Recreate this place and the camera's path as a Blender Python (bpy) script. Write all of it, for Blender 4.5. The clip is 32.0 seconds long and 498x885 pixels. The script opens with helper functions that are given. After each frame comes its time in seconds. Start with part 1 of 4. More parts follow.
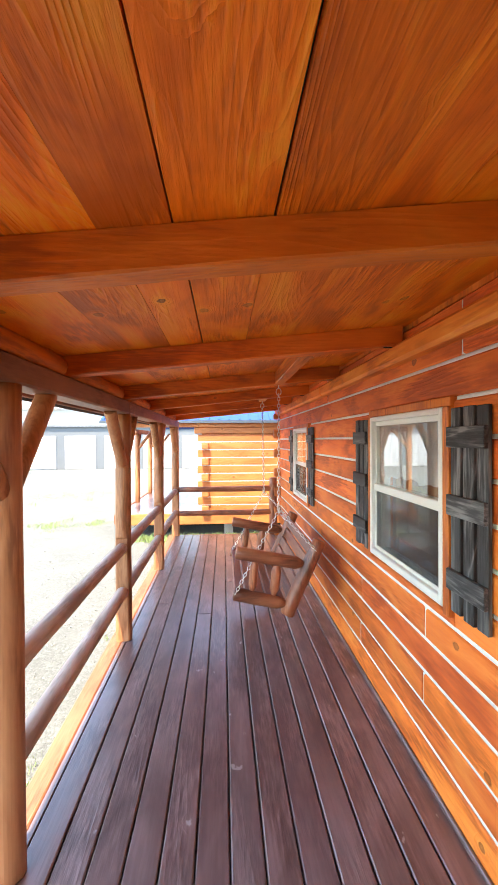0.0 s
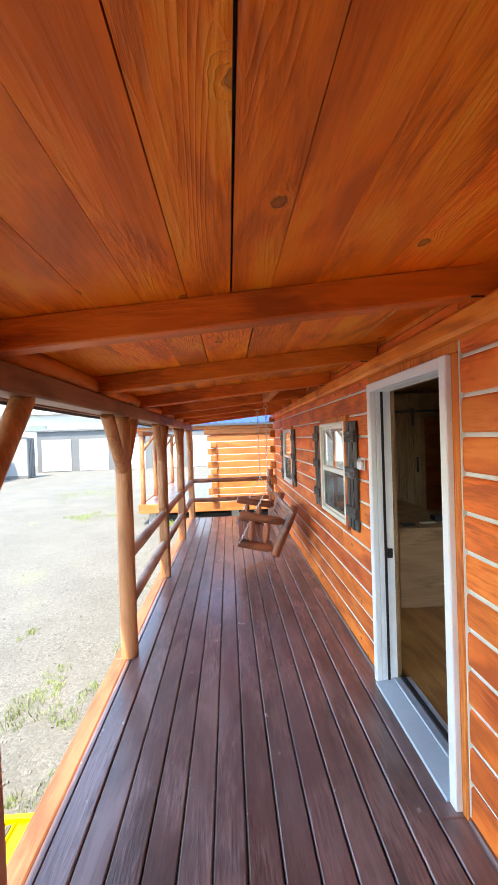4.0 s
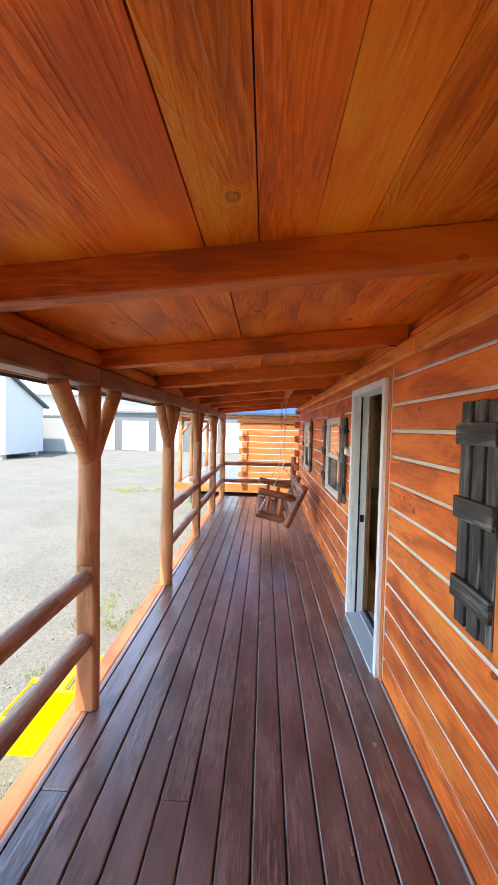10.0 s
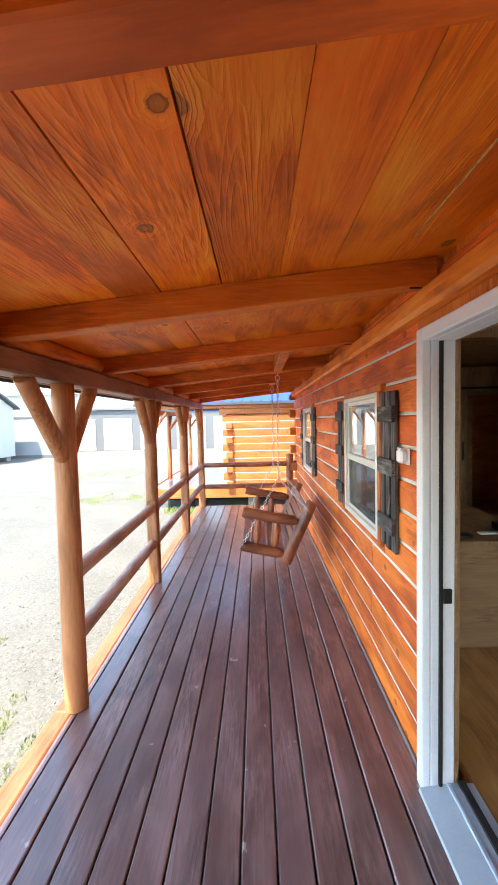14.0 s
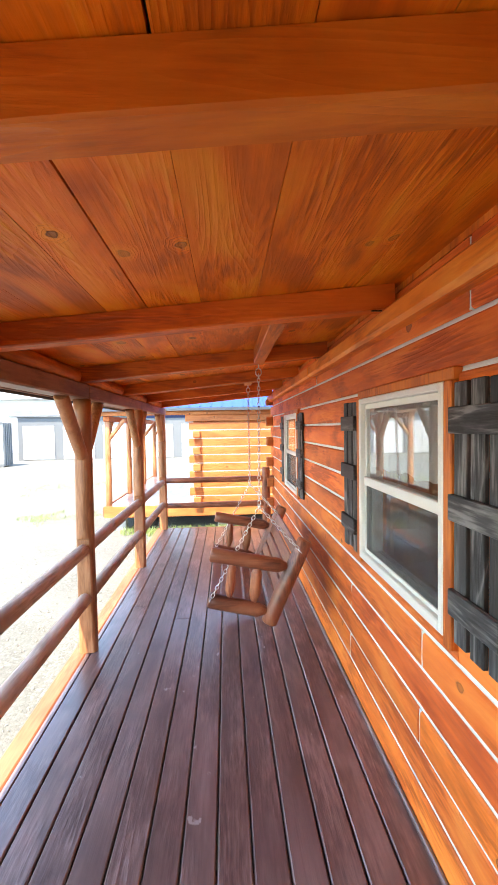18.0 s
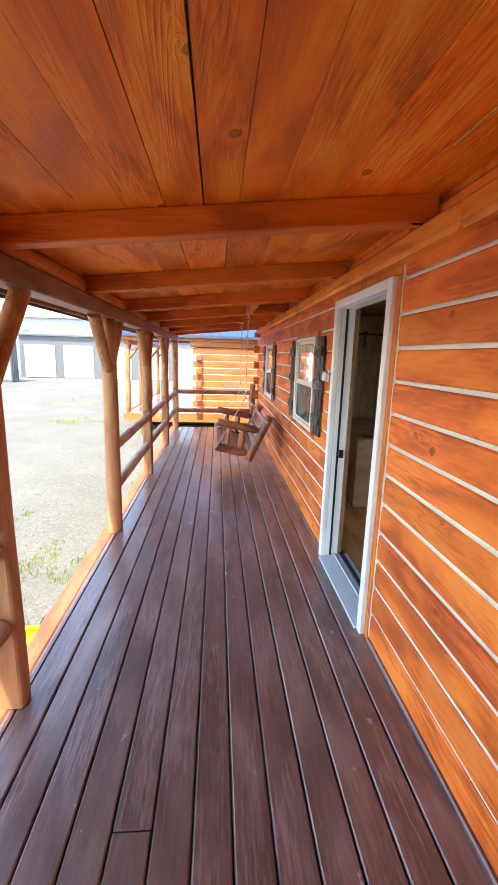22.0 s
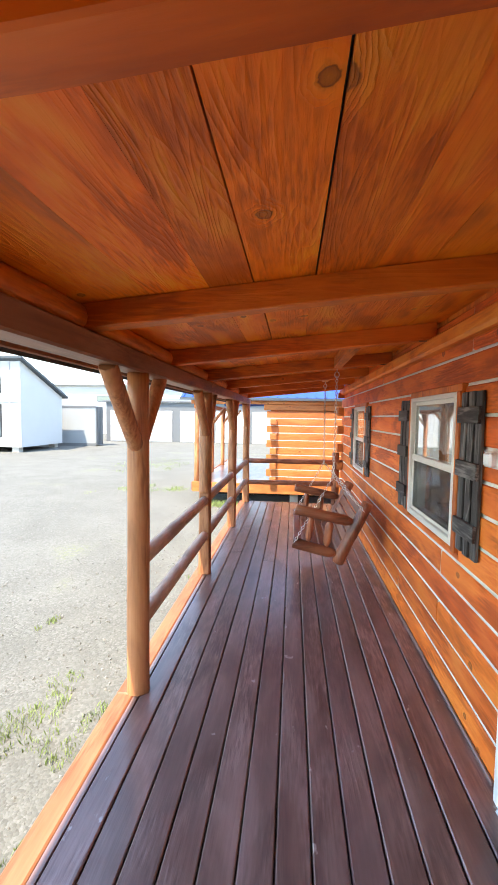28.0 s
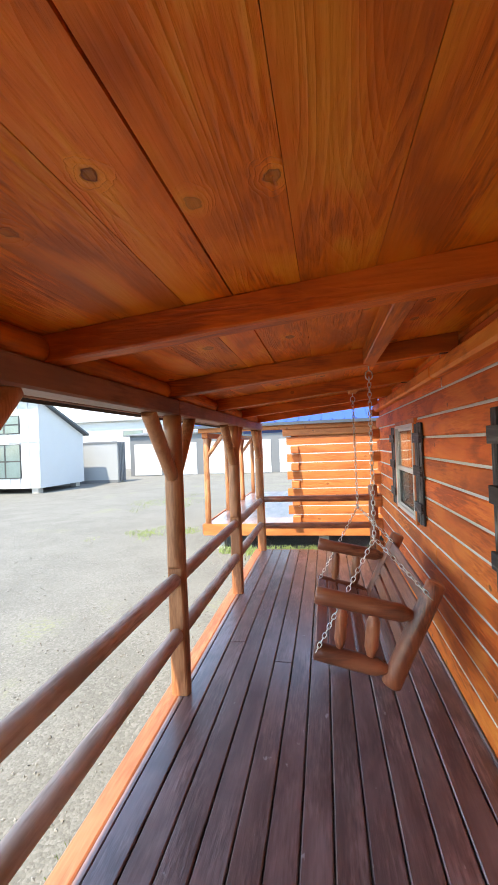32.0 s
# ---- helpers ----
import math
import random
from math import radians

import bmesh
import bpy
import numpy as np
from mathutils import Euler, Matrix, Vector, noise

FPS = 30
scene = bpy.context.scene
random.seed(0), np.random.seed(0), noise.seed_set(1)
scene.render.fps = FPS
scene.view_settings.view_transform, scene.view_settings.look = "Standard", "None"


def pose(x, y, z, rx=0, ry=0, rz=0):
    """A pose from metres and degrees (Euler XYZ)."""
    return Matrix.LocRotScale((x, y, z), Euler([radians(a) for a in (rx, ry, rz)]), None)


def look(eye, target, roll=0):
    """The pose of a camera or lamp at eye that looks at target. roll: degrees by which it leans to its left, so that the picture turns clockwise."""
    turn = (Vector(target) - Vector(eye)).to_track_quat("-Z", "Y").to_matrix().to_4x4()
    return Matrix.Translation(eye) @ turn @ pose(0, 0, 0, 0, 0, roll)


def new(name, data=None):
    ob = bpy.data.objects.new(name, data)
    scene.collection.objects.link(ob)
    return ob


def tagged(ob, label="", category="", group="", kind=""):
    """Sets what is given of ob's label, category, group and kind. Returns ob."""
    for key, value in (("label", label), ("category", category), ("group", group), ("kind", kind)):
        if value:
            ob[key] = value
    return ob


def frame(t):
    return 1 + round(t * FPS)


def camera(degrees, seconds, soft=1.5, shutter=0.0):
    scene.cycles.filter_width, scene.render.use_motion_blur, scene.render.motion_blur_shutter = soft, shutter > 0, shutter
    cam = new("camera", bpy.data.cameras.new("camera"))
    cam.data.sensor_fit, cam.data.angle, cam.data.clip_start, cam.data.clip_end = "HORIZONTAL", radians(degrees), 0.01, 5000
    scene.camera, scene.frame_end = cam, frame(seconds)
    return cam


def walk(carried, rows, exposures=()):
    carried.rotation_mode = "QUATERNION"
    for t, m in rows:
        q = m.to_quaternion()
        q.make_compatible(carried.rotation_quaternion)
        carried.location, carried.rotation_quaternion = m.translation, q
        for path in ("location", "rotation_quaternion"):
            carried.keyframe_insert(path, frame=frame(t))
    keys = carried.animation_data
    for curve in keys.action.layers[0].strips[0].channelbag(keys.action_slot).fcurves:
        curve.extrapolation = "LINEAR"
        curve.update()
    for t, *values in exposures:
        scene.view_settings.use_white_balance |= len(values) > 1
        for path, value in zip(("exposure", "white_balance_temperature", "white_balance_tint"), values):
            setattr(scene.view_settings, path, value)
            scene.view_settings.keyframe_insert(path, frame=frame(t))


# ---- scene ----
cam = camera(62.0, 32.0)
PATH = [
    (0, (-0.009, 0.636, 1.703), (0.114, 2.632, 1.689), -0.3),
    (0.5, (0.087, 0.407, 1.686), (0.162, 2.402, 1.798), 0.0),
    (1, (0.152, 0.271, 1.709), (0.198, 2.27, 1.709), -1.8),
    (1.5, (0.093, 0.106, 1.692), (0.075, 2.106, 1.692), -2.2),
    (2, (-0.023, -0.148, 1.661), (0.089, 1.849, 1.651), -1.1),
    (2.5, (0.01, -0.322, 1.721), (0.218, 1.667, 1.751), -1.1),
    (3, (0.016, -0.686, 1.705), (0.241, 1.301, 1.726), -0.5),
    (3.5, (-0.022, -0.889, 1.727), (0.119, 1.106, 1.704), -1.5),
    (5.5, (0.041, -1.703, 1.72), (0.067, 0.297, 1.709), -1.9),
    (6, (0.031, -1.883, 1.691), (-0.085, 0.113, 1.735), -2.0),
    (6.5, (0.064, -1.996, 1.717), (-0.094, -0.014, 1.503), -1.0),
    (7, (0.226, -2.095, 1.729), (0.114, -0.099, 1.681), -0.4),
    (7.5, (0.32, -2.156, 1.711), (0.299, -0.157, 1.645), -0.5),
    (8, (0.286, -2.133, 1.706), (0.056, -0.147, 1.659), -1.0),
    (8.5, (0.201, -2.109, 1.709), (-0.071, -0.128, 1.665), -0.9),
    (9, (0.112, -2.076, 1.704), (-0.058, -0.083, 1.72), 0.2),
    (9.5, (0.091, -2.06, 1.699), (-0.02, -0.064, 1.658), 1.4),
    (10, (0.164, -2.087, 1.707), (0.088, -0.09, 1.636), 1.4),
    (10.5, (0.281, -2.126, 1.703), (0.208, -0.128, 1.659), 0.1),
    (11, (0.354, -2.101, 1.684), (0.317, -0.101, 1.638), -1.6),
    (11.5, (0.293, -1.869, 1.663), (0.251, 0.128, 1.565), -2.2),
    (12, (0.201, -1.586, 1.698), (0.162, 0.41, 1.577), -1.2),
    (12.5, (0.241, -1.199, 1.695), (0.177, 0.797, 1.572), -1.6),
    (13, (0.267, -0.873, 1.684), (0.142, 1.123, 1.656), -1.6),
    (13.5, (0.198, -0.453, 1.684), (0.07, 1.542, 1.619), -1.0),
    (14, (0.25, -0.07, 1.694), (0.21, 1.926, 1.586), -1.3),
    (14.5, (0.305, 0.317, 1.698), (0.326, 2.317, 1.693), -2.5),
    (15, (0.28, 0.655, 1.651), (0.254, 2.655, 1.641), -3.0),
    (15.5, (0.26, 1.035, 1.668), (0.285, 3.035, 1.673), -1.4),
    (17.5, (0.23, 1.273, 1.659), (0.131, 3.27, 1.66), -1.9),
    (18, (0.218, 1.036, 1.695), (0.326, 3.032, 1.623), -0.9),
    (18.5, (0.213, 0.72, 1.686), (0.302, 2.716, 1.758), 0.7),
    (19, (0.166, 0.446, 1.673), (0.265, 2.435, 1.495), -0.1),
    (19.5, (0.066, 0.15, 1.665), (0.164, 2.138, 1.478), -0.1),
    (20, (0.027, -0.173, 1.682), (0.163, 1.808, 1.441), 0.2),
    (20.5, (0.069, -0.543, 1.67), (0.198, 1.436, 1.405), 0.4),
    (21, (0.071, -0.847, 1.666), (0.224, 1.123, 1.354), 0.1),
    (21.5, (0.024, -1.187, 1.64), (0.194, 0.767, 1.247), 1.3),
    (22, (0.076, -1.44, 1.648), (0.232, 0.511, 1.24), 1.7),
    (22.5, (0.135, -1.756, 1.675), (0.137, 0.206, 1.286), 0.9),
    (23, (0.018, -1.934, 1.676), (-0.457, 0.003, 1.522), 0.2),
    (23.5, (-0.037, -1.975, 1.683), (-0.623, -0.07, 1.509), 0.3),
    (24, (0.041, -1.958, 1.724), (-0.229, 0.019, 1.588), -0.1),
    (24.5, (0.095, -1.958, 1.701), (0.053, 0.041, 1.643), -0.3),
    (25, (0.146, -1.925, 1.672), (-0.055, 0.065, 1.652), -0.8),
    (25.5, (0.143, -1.78, 1.669), (-0.189, 0.19, 1.587), -1.0),
    (27.5, (0.107, -0.433, 1.628), (-0.233, 1.533, 1.5), -0.4),
    (28, (0.042, -0.054, 1.682), (-0.167, 1.932, 1.558), 0.9),
    (28.5, (0.06, 0.341, 1.68), (-0.36, 2.295, 1.598), -0.7),
    (29, (0.085, 0.665, 1.678), (-0.607, 2.542, 1.663), -0.9),
    (29.5, (0.05, 0.982, 1.673), (-0.326, 2.946, 1.608), -1.2),
    (30, (0.075, 1.309, 1.684), (-0.116, 3.296, 1.557), -0.0),
    (30.5, (0.205, 1.552, 1.711), (-0.392, 3.461, 1.709), -0.9),
    (31, (0.27, 1.636, 1.698), (-0.385, 3.525, 1.717), -1.8),
    (31.5, (0.248, 1.597, 1.7), (-0.266, 3.529, 1.673), -2.8),
    (32, (0.174, 1.476, 1.705), (-0.182, 3.443, 1.715), -2.2),
]
STOPS = [(0, 2.94), (1, 2.89), (2, 2.89), (3, 2.79), (3.5, 2.74), (5.5, 2.54), (6, 2.49), (7, 2.47), (8, 2.54), (9, 2.54), (10, 2.50), (11, 2.51), (12, 2.56), (13, 2.66),
         (14, 2.84), (15.5, 2.86), (17.5, 2.88), (18, 3.00), (19, 3.10), (20, 3.06), (21, 2.70), (22, 2.74), (22.5, 2.62), (23, 2.36), (23.5, 2.12), (24, 2.16), (24.5, 2.38),
         (25, 2.55), (25.5, 2.44), (27.5, 2.49), (28, 2.55), (28.5, 2.29), (29, 2.14), (29.5, 2.48), (30, 2.58), (30.5, 2.50), (31, 2.48), (32, 2.34)]
walk(cam, [(t, look(eye, target, roll)) for t, eye, target, roll in PATH], [(t, stops + 0.38, 7900, 8) for t, stops in STOPS])

# ---- light ----
SUN = Vector((-0.21, -0.50, 1.0)).normalized()
world = bpy.data.worlds.new("sky")
scene.world = world
world.use_nodes = True
wn, wl = world.node_tree.nodes, world.node_tree.links
sky = wn.new("ShaderNodeTexSky")
sky.sky_type, sky.sun_disc = "NISHITA", False
sky.dust_density, sky.ozone_density = 0.2, 3.0
sky.sun_elevation = math.asin(SUN.z)
sky.sun_rotation = math.atan2(SUN.x, SUN.y)
wl.new(sky.outputs[0], wn["Background"].inputs[0])
wn["Background"].inputs[1].default_value = 0.128
sun = new("sun", bpy.data.lights.new("sun", "SUN"))
sun.data.energy, sun.data.angle, sun.data.color = 1.75, radians(0.53), (1.0, 0.95, 0.88)
sun.matrix_world = look(SUN * 40, (0, 0, 0))


# ---- mesh helpers ----
class Mesh:
    """Gathers vertices and faces for one mesh."""

    def __init__(self):
        self.v, self.f, self.s = [], [], []

    def add(self, verts, faces, smooth=False, m=None):
        n = len(self.v)
        self.v += [tuple(m @ Vector(p)) for p in verts] if m else [tuple(p) for p in verts]
        self.f += [tuple(n + i for i in f) for f in faces]
        self.s += [smooth] * len(faces)
        return self

    def box(self, x0, x1, y0, y1, z0, z1, b=0.0, m=None):
        lo, hi = (x0, y0, z0), (x1, y1, z1)
        b = min(b, *(0.49 * (h - l) for l, h in zip(lo, hi)))
        mid = Vector([(l + h) / 2 for l, h in zip(lo, hi)])
        if b <= 0:
            verts = [(x, y, z) for x in (x0, x1) for y in (y0, y1) for z in (z0, z1)]
            faces = [(0, 1, 3, 2), (4, 6, 7, 5), (0, 4, 5, 1), (2, 3, 7, 6), (0, 2, 6, 4), (1, 5, 7, 3)]
            return self.add(verts, faces, m=m)
        verts, at = [], {}
        signs = [(i, j, k) for i in (0, 1) for j in (0, 1) for k in (0, 1)]
        for c in signs:
            for a in range(3):
                at[c, a] = len(verts)
                verts.append([(hi if c[n] else lo)[n] + (0 if n == a else (-b if c[n] else b)) for n in range(3)])
        faces = []
        for a in range(3):
            p, q = [n for n in range(3) if n != a]
            for s in (0, 1):
                ring = []
                for u, w in ((0, 0), (1, 0), (1, 1), (0, 1)):
                    c = [0, 0, 0]
                    c[a], c[p], c[q] = s, u, w
                    ring.append(at[tuple(c), a])
                faces.append(ring)
            for u in (0, 1):
                for w in (0, 1):
                    c0, c1 = [0, 0, 0], [0, 0, 0]
                    c0[a], c1[a] = 0, 1
                    c0[p] = c1[p] = u
                    c0[q] = c1[q] = w
                    c0, c1 = tuple(c0), tuple(c1)
                    faces.append([at[c0, p], at[c1, p], at[c1, q], at[c0, q]])
        faces += [[at[c, 0], at[c, 1], at[c, 2]] for c in signs]
        out = []
        for f in faces:
            pts = [Vector(verts[i]) for i in f]
            n = (pts[1] - pts[0]).cross(pts[2] - pts[0])
            out.append(f if n.dot(sum(pts, Vector()) / len(pts) - mid) > 0 else f[::-1])
        return self.add(verts, out, m=m)

    def log(self, p0, p1, r0, r1=None, seg=14, rings=7, wob=0.05, chamfer=0.01, tenon=0.0, tip=0.0, seed=0.0):
        """A peeled log from p0 to p1 with uneven sides; tenon narrows both ends over that length."""
        p0, p1 = Vector(p0), Vector(p1)
        r1 = r0 if r1 is None else r1
        ax = (p1 - p0).normalized()
        e1 = ax.cross(Vector((0, 0, 1)) if abs(ax.z) < 0.9 else Vector((1, 0, 0))).normalized()
        e2 = ax.cross(e1)
        length = (p1 - p0).length
        steps = [(0.0, 1 - chamfer / r0), (chamfer, 1.0)] if not tenon else [(0.0, 0.5), (tenon, 0.62), (tenon * 2.2, 1.0)]
        first = steps[-1][0]
        ends = [(0.0, 0.42), (tip, 0.8), (tip * 1.5, 1.0)] if tip else steps
        inner = [(first + (length - first - ends[-1][0]) * k / rings, 1.0) for k in range(1, rings)]
        steps = steps + inner + [(length - d, k) for d, k in reversed(ends)]
        verts = []
        for d, k in steps:
            u = d / length
            off = Vector((noise.noise((d * 1.7, seed, 3.1)), noise.noise((d * 1.7, seed, 9.7)), 0)) * r0 * wob * 1.6
            for i in range(seg):
                a = 2 * math.pi * i / seg
                n = noise.noise((math.cos(a) * 1.3 + seed, math.sin(a) * 1.3, d * 2.6))
                r = (r0 + (r1 - r0) * u) * k * (1 + wob * n)
                verts.append(p0 + ax * d + e1 * (math.cos(a) * r + off.x) + e2 * (math.sin(a) * r + off.y))
        n = len(steps)
        sides = [(j * seg + i, j * seg + (i + 1) % seg, (j + 1) * seg + (i + 1) % seg, (j + 1) * seg + i) for j in range(n - 1) for i in range(seg)]
        self.add(verts, sides, True)
        base = len(self.v) - len(verts)
        self.f += [tuple(base + i for i in reversed(range(seg))), tuple(base + (n - 1) * seg + i for i in range(seg))]
        self.s += [False, False]
        return self

    def tube(self, p0, p1, r, seg=8):
        p0, p1 = Vector(p0), Vector(p1)
        ax = (p1 - p0).normalized()
        e1 = ax.cross(Vector((0, 0, 1)) if abs(ax.z) < 0.9 else Vector((1, 0, 0))).normalized()
        e2 = ax.cross(e1)
        ring = [e1 * math.cos(2 * math.pi * i / seg) * r + e2 * math.sin(2 * math.pi * i / seg) * r for i in range(seg)]
        self.add([p + q for p in (p0, p1) for q in ring], [(i, (i + 1) % seg, seg + (i + 1) % seg, seg + i) for i in range(seg)], True)
        base = len(self.v) - 2 * seg
        self.f += [tuple(base + i for i in reversed(range(seg))), tuple(base + seg + i for i in range(seg))]
        self.s += [False, False]
        return self

    def prism(self, outline, axis, a0, a1):
        """An outline of (u, w) pairs pushed along axis from a0 to a1."""
        def at(p, a):
            q = list(p)
            q.insert(axis, a)
            return q
        n = len(outline)
        verts = [at(p, a) for a in (a0, a1) for p in outline]
        faces = [(i, (i + 1) % n, n + (i + 1) % n, n + i) for i in range(n)] + [tuple(reversed(range(n))), tuple(range(n, 2 * n))]
        self.add(verts, faces)
        return self

    def data(self, name, mat, fix=True):
        me = bpy.data.meshes.new(name)
        me.from_pydata(self.v, [], self.f)
        me.polygons.foreach_set("use_smooth", self.s)
        if fix:
            bm = bmesh.new()
            bm.from_mesh(me)
            bmesh.ops.recalc_face_normals(bm, faces=bm.faces)
            bm.to_mesh(me)
            bm.free()
        me.materials.append(mat)
        return me


def part(name, b, mat, parent=None, label="", fix=True):
    ob = new(name, b.data(name, mat, fix))
    if parent:
        ob.parent = parent
        ob.matrix_parent_inverse = parent.matrix_world.inverted()
    return tagged(ob, label)


def thing(name, label, category, at=(0, 0, 0), group="", kind=""):
    ob = new(name)
    ob.empty_display_size = 0.1
    ob.matrix_world = Matrix.Translation(at)
    ob.location = at
    return tagged(ob, label, category, group, kind)


# ---- materials ----
def material(name):
    m = bpy.data.materials.new(name)
    m.use_nodes = True
    return m, m.node_tree.nodes, m.node_tree.links, m.node_tree.nodes["Principled BSDF"]


def ramp(nodes, *stops):
    r = nodes.new("ShaderNodeValToRGB")
    e = r.color_ramp.elements
    while len(e) < len(stops):
        e.new(0.5)
    for k, (p, c) in zip(e, stops):
        k.position, k.color = p, (*c, 1.0)
    return r


def calc(nodes, links, op, a, b=None, c=None):
    n = nodes.new("ShaderNodeMath")
    n.operation = op
    for i, v in enumerate((a, b, c)):
        if v is None:
            continue
        if isinstance(v, (int, float)):
            n.inputs[i].default_value = v
        else:
            links.new(v, n.inputs[i])
    return n.outputs[0]


def blend(nodes, links, kind, fac, a, b):
    n = nodes.new("ShaderNodeMix")
    n.data_type, n.blend_type = "RGBA", kind
    for sock, v in ((n.inputs[0], fac), (n.inputs[6], a), (n.inputs[7], b)):
        if isinstance(v, (int, float)):
            sock.default_value = v
        elif isinstance(v, tuple):
            sock.default_value = (*v, 1.0)
        else:
            links.new(v, sock)
    return n.outputs[2]


def wood(name, dark, mid, light, axis=1, island=False, rough=0.55, bump=0.25, knots=0.5, vary=0.35, rings=9.0, coat=0.0, knot_size=0.085, fine=1.0, flat=None, streak=0.30, ringy=0.10, fleck=0.16, halo=0.25, worn=False, knot_dark=0.3):
    """Stained softwood with grain along an axis, growth rings, knots and a shade of its own for each piece."""
    m, n, l, p = material(name)
    co = n.new("ShaderNodeTexCoord")
    if island:
        rnd = n.new("ShaderNodeNewGeometry").outputs["Random Per Island"]
    else:
        rnd = n.new("ShaderNodeObjectInfo").outputs["Random"]
    shift = n.new("ShaderNodeVectorMath")
    shift.operation = "MULTIPLY_ADD"
    comb = n.new("ShaderNodeCombineXYZ")
    for i in range(3):
        l.new(rnd, comb.inputs[i])
    l.new(comb.outputs[0], shift.inputs[0])
    shift.inputs[1].default_value = (13.0, 31.0, 17.0)
    l.new(co.outputs["Object"], shift.inputs[2])

    def mapped(along, across):
        mp = n.new("ShaderNodeMapping")
        sc = [across] * 3
        sc[axis] = along
        mp.inputs["Scale"].default_value = sc
        l.new(shift.outputs[0], mp.inputs[0])
        return mp.outputs[0]

    def noisy(vec, scale, detail=3.0, dist=0.0):
        t = n.new("ShaderNodeTexNoise")
        t.inputs["Scale"].default_value, t.inputs["Detail"].default_value, t.inputs["Distortion"].default_value = scale, detail, dist
        l.new(vec, t.inputs["Vector"])
        return t.outputs[0]

    kn = n.new("ShaderNodeTexVoronoi")
    kn.inputs["Scale"].default_value = 1.0
    vec = mapped(2.2, 2.9)
    if flat is not None:
        sep, com = n.new("ShaderNodeSeparateXYZ"), n.new("ShaderNodeCombineXYZ")
        l.new(vec, sep.inputs[0])
        for i, j in enumerate(k for k in range(3) if k != flat):
            l.new(sep.outputs[j], com.inputs[i])
        vec = com.outputs[0]
        kn.voronoi_dimensions = "2D"
    l.new(vec, kn.inputs["Vector"])
    tone_id = n.new("ShaderNodeSeparateColor")
    l.new(kn.outputs["Color"], tone_id.inputs[0])
    wavy = calc(n, l, "MULTIPLY_ADD", calc(n, l, "SUBTRACT", noisy(mapped(30.0, 34.0), 1.0, 3.0), 0.5), knot_size * 0.9, kn.outputs["Distance"])
    knot_d = calc(n, l, "MULTIPLY", wavy, calc(n, l, "MULTIPLY_ADD", tone_id.outputs[1], 1.3, 0.75))
    some = calc(n, l, "GREATER_THAN", kn.outputs["Color"], 0.62 - 0.3 * knots)
    near = calc(n, l, "SUBTRACT", 1.0, calc(n, l, "DIVIDE", knot_d, knot_size * 3.0))
    near = calc(n, l, "MULTIPLY", calc(n, l, "MAXIMUM", near, 0.0), some)
    low = noisy(mapped(0.5, 4.2), 1.0, 2.0, 0.3)
    field = calc(n, l, "MULTIPLY_ADD", near, 0.12, low)
    ring = calc(n, l, "PINGPONG", calc(n, l, "MULTIPLY", field, rings * 2.0), 1.0)
    grain = noisy(mapped(2.2, 75.0 * fine), 1.0, 5.0)
    blotch = noisy(mapped(1.0, 3.4), 1.6, 4.0, 0.6)
    patch = ramp(n, (0.42, (0, 0, 0)), (0.62, (1, 1, 1)))
    l.new(noisy(mapped(0.8, 2.6), 1.3, 2.0, 0.8), patch.inputs[0])
    rough_cut = noisy(mapped(9.0, 80.0), 1.0, 6.0, 0.15)
    fibre = calc(n, l, "MULTIPLY", calc(n, l, "SUBTRACT", rough_cut, 0.5), calc(n, l, "MULTIPLY_ADD", patch.outputs[0], 1.6, 0.25))
    line = calc(n, l, "MULTIPLY", calc(n, l, "SUBTRACT", calc(n, l, "POWER", ring, 3.0), 0.25), calc(n, l, "MULTIPLY_ADD", patch.outputs[0], 1.4, 0.15))
    tone = calc(n, l, "MULTIPLY_ADD", grain, streak, calc(n, l, "MULTIPLY", blotch, 1.12 - streak))
    tone = calc(n, l, "MULTIPLY_ADD", fibre, fleck * 3.0, tone)
    tone = calc(n, l, "MULTIPLY_ADD", line, ringy, tone)
    tone = calc(n, l, "MULTIPLY_ADD", near, halo * 0.4, tone)
    cr = ramp(n, (0.42, dark), (0.58, mid), (0.76, light))
    l.new(tone, cr.inputs[0])
    shade = calc(n, l, "MULTIPLY_ADD", rnd, 2 * vary, 1.0 - vary)
    hue = n.new("ShaderNodeHueSaturation")
    l.new(cr.outputs[0], hue.inputs["Color"])
    l.new(shade, hue.inputs["Value"])
    l.new(calc(n, l, "MULTIPLY_ADD", noisy(comb.outputs[0], 57.0, 0.0), 0.016, 0.492), hue.inputs["Hue"])
    core = ramp(n, (0.0, (0.6, 0.6, 0.6)), (knot_size * 0.7, (0.75, 0.75, 0.75)), (knot_size * 0.88, (1, 1, 1)), (knot_size * 1.02, (0.2, 0.2, 0.2)), (knot_size * 1.35, (0, 0, 0)))
    l.new(knot_d, core.inputs[0])
    kmask = calc(n, l, "MULTIPLY", calc(n, l, "MULTIPLY", core.outputs[0], some), calc(n, l, "MULTIPLY_ADD", tone_id.outputs[2], 0.5, 0.5) if knots else 0.0)
    col = blend(n, l, "MIX", kmask, hue.outputs[0], tuple(knot_dark * c for c in dark))
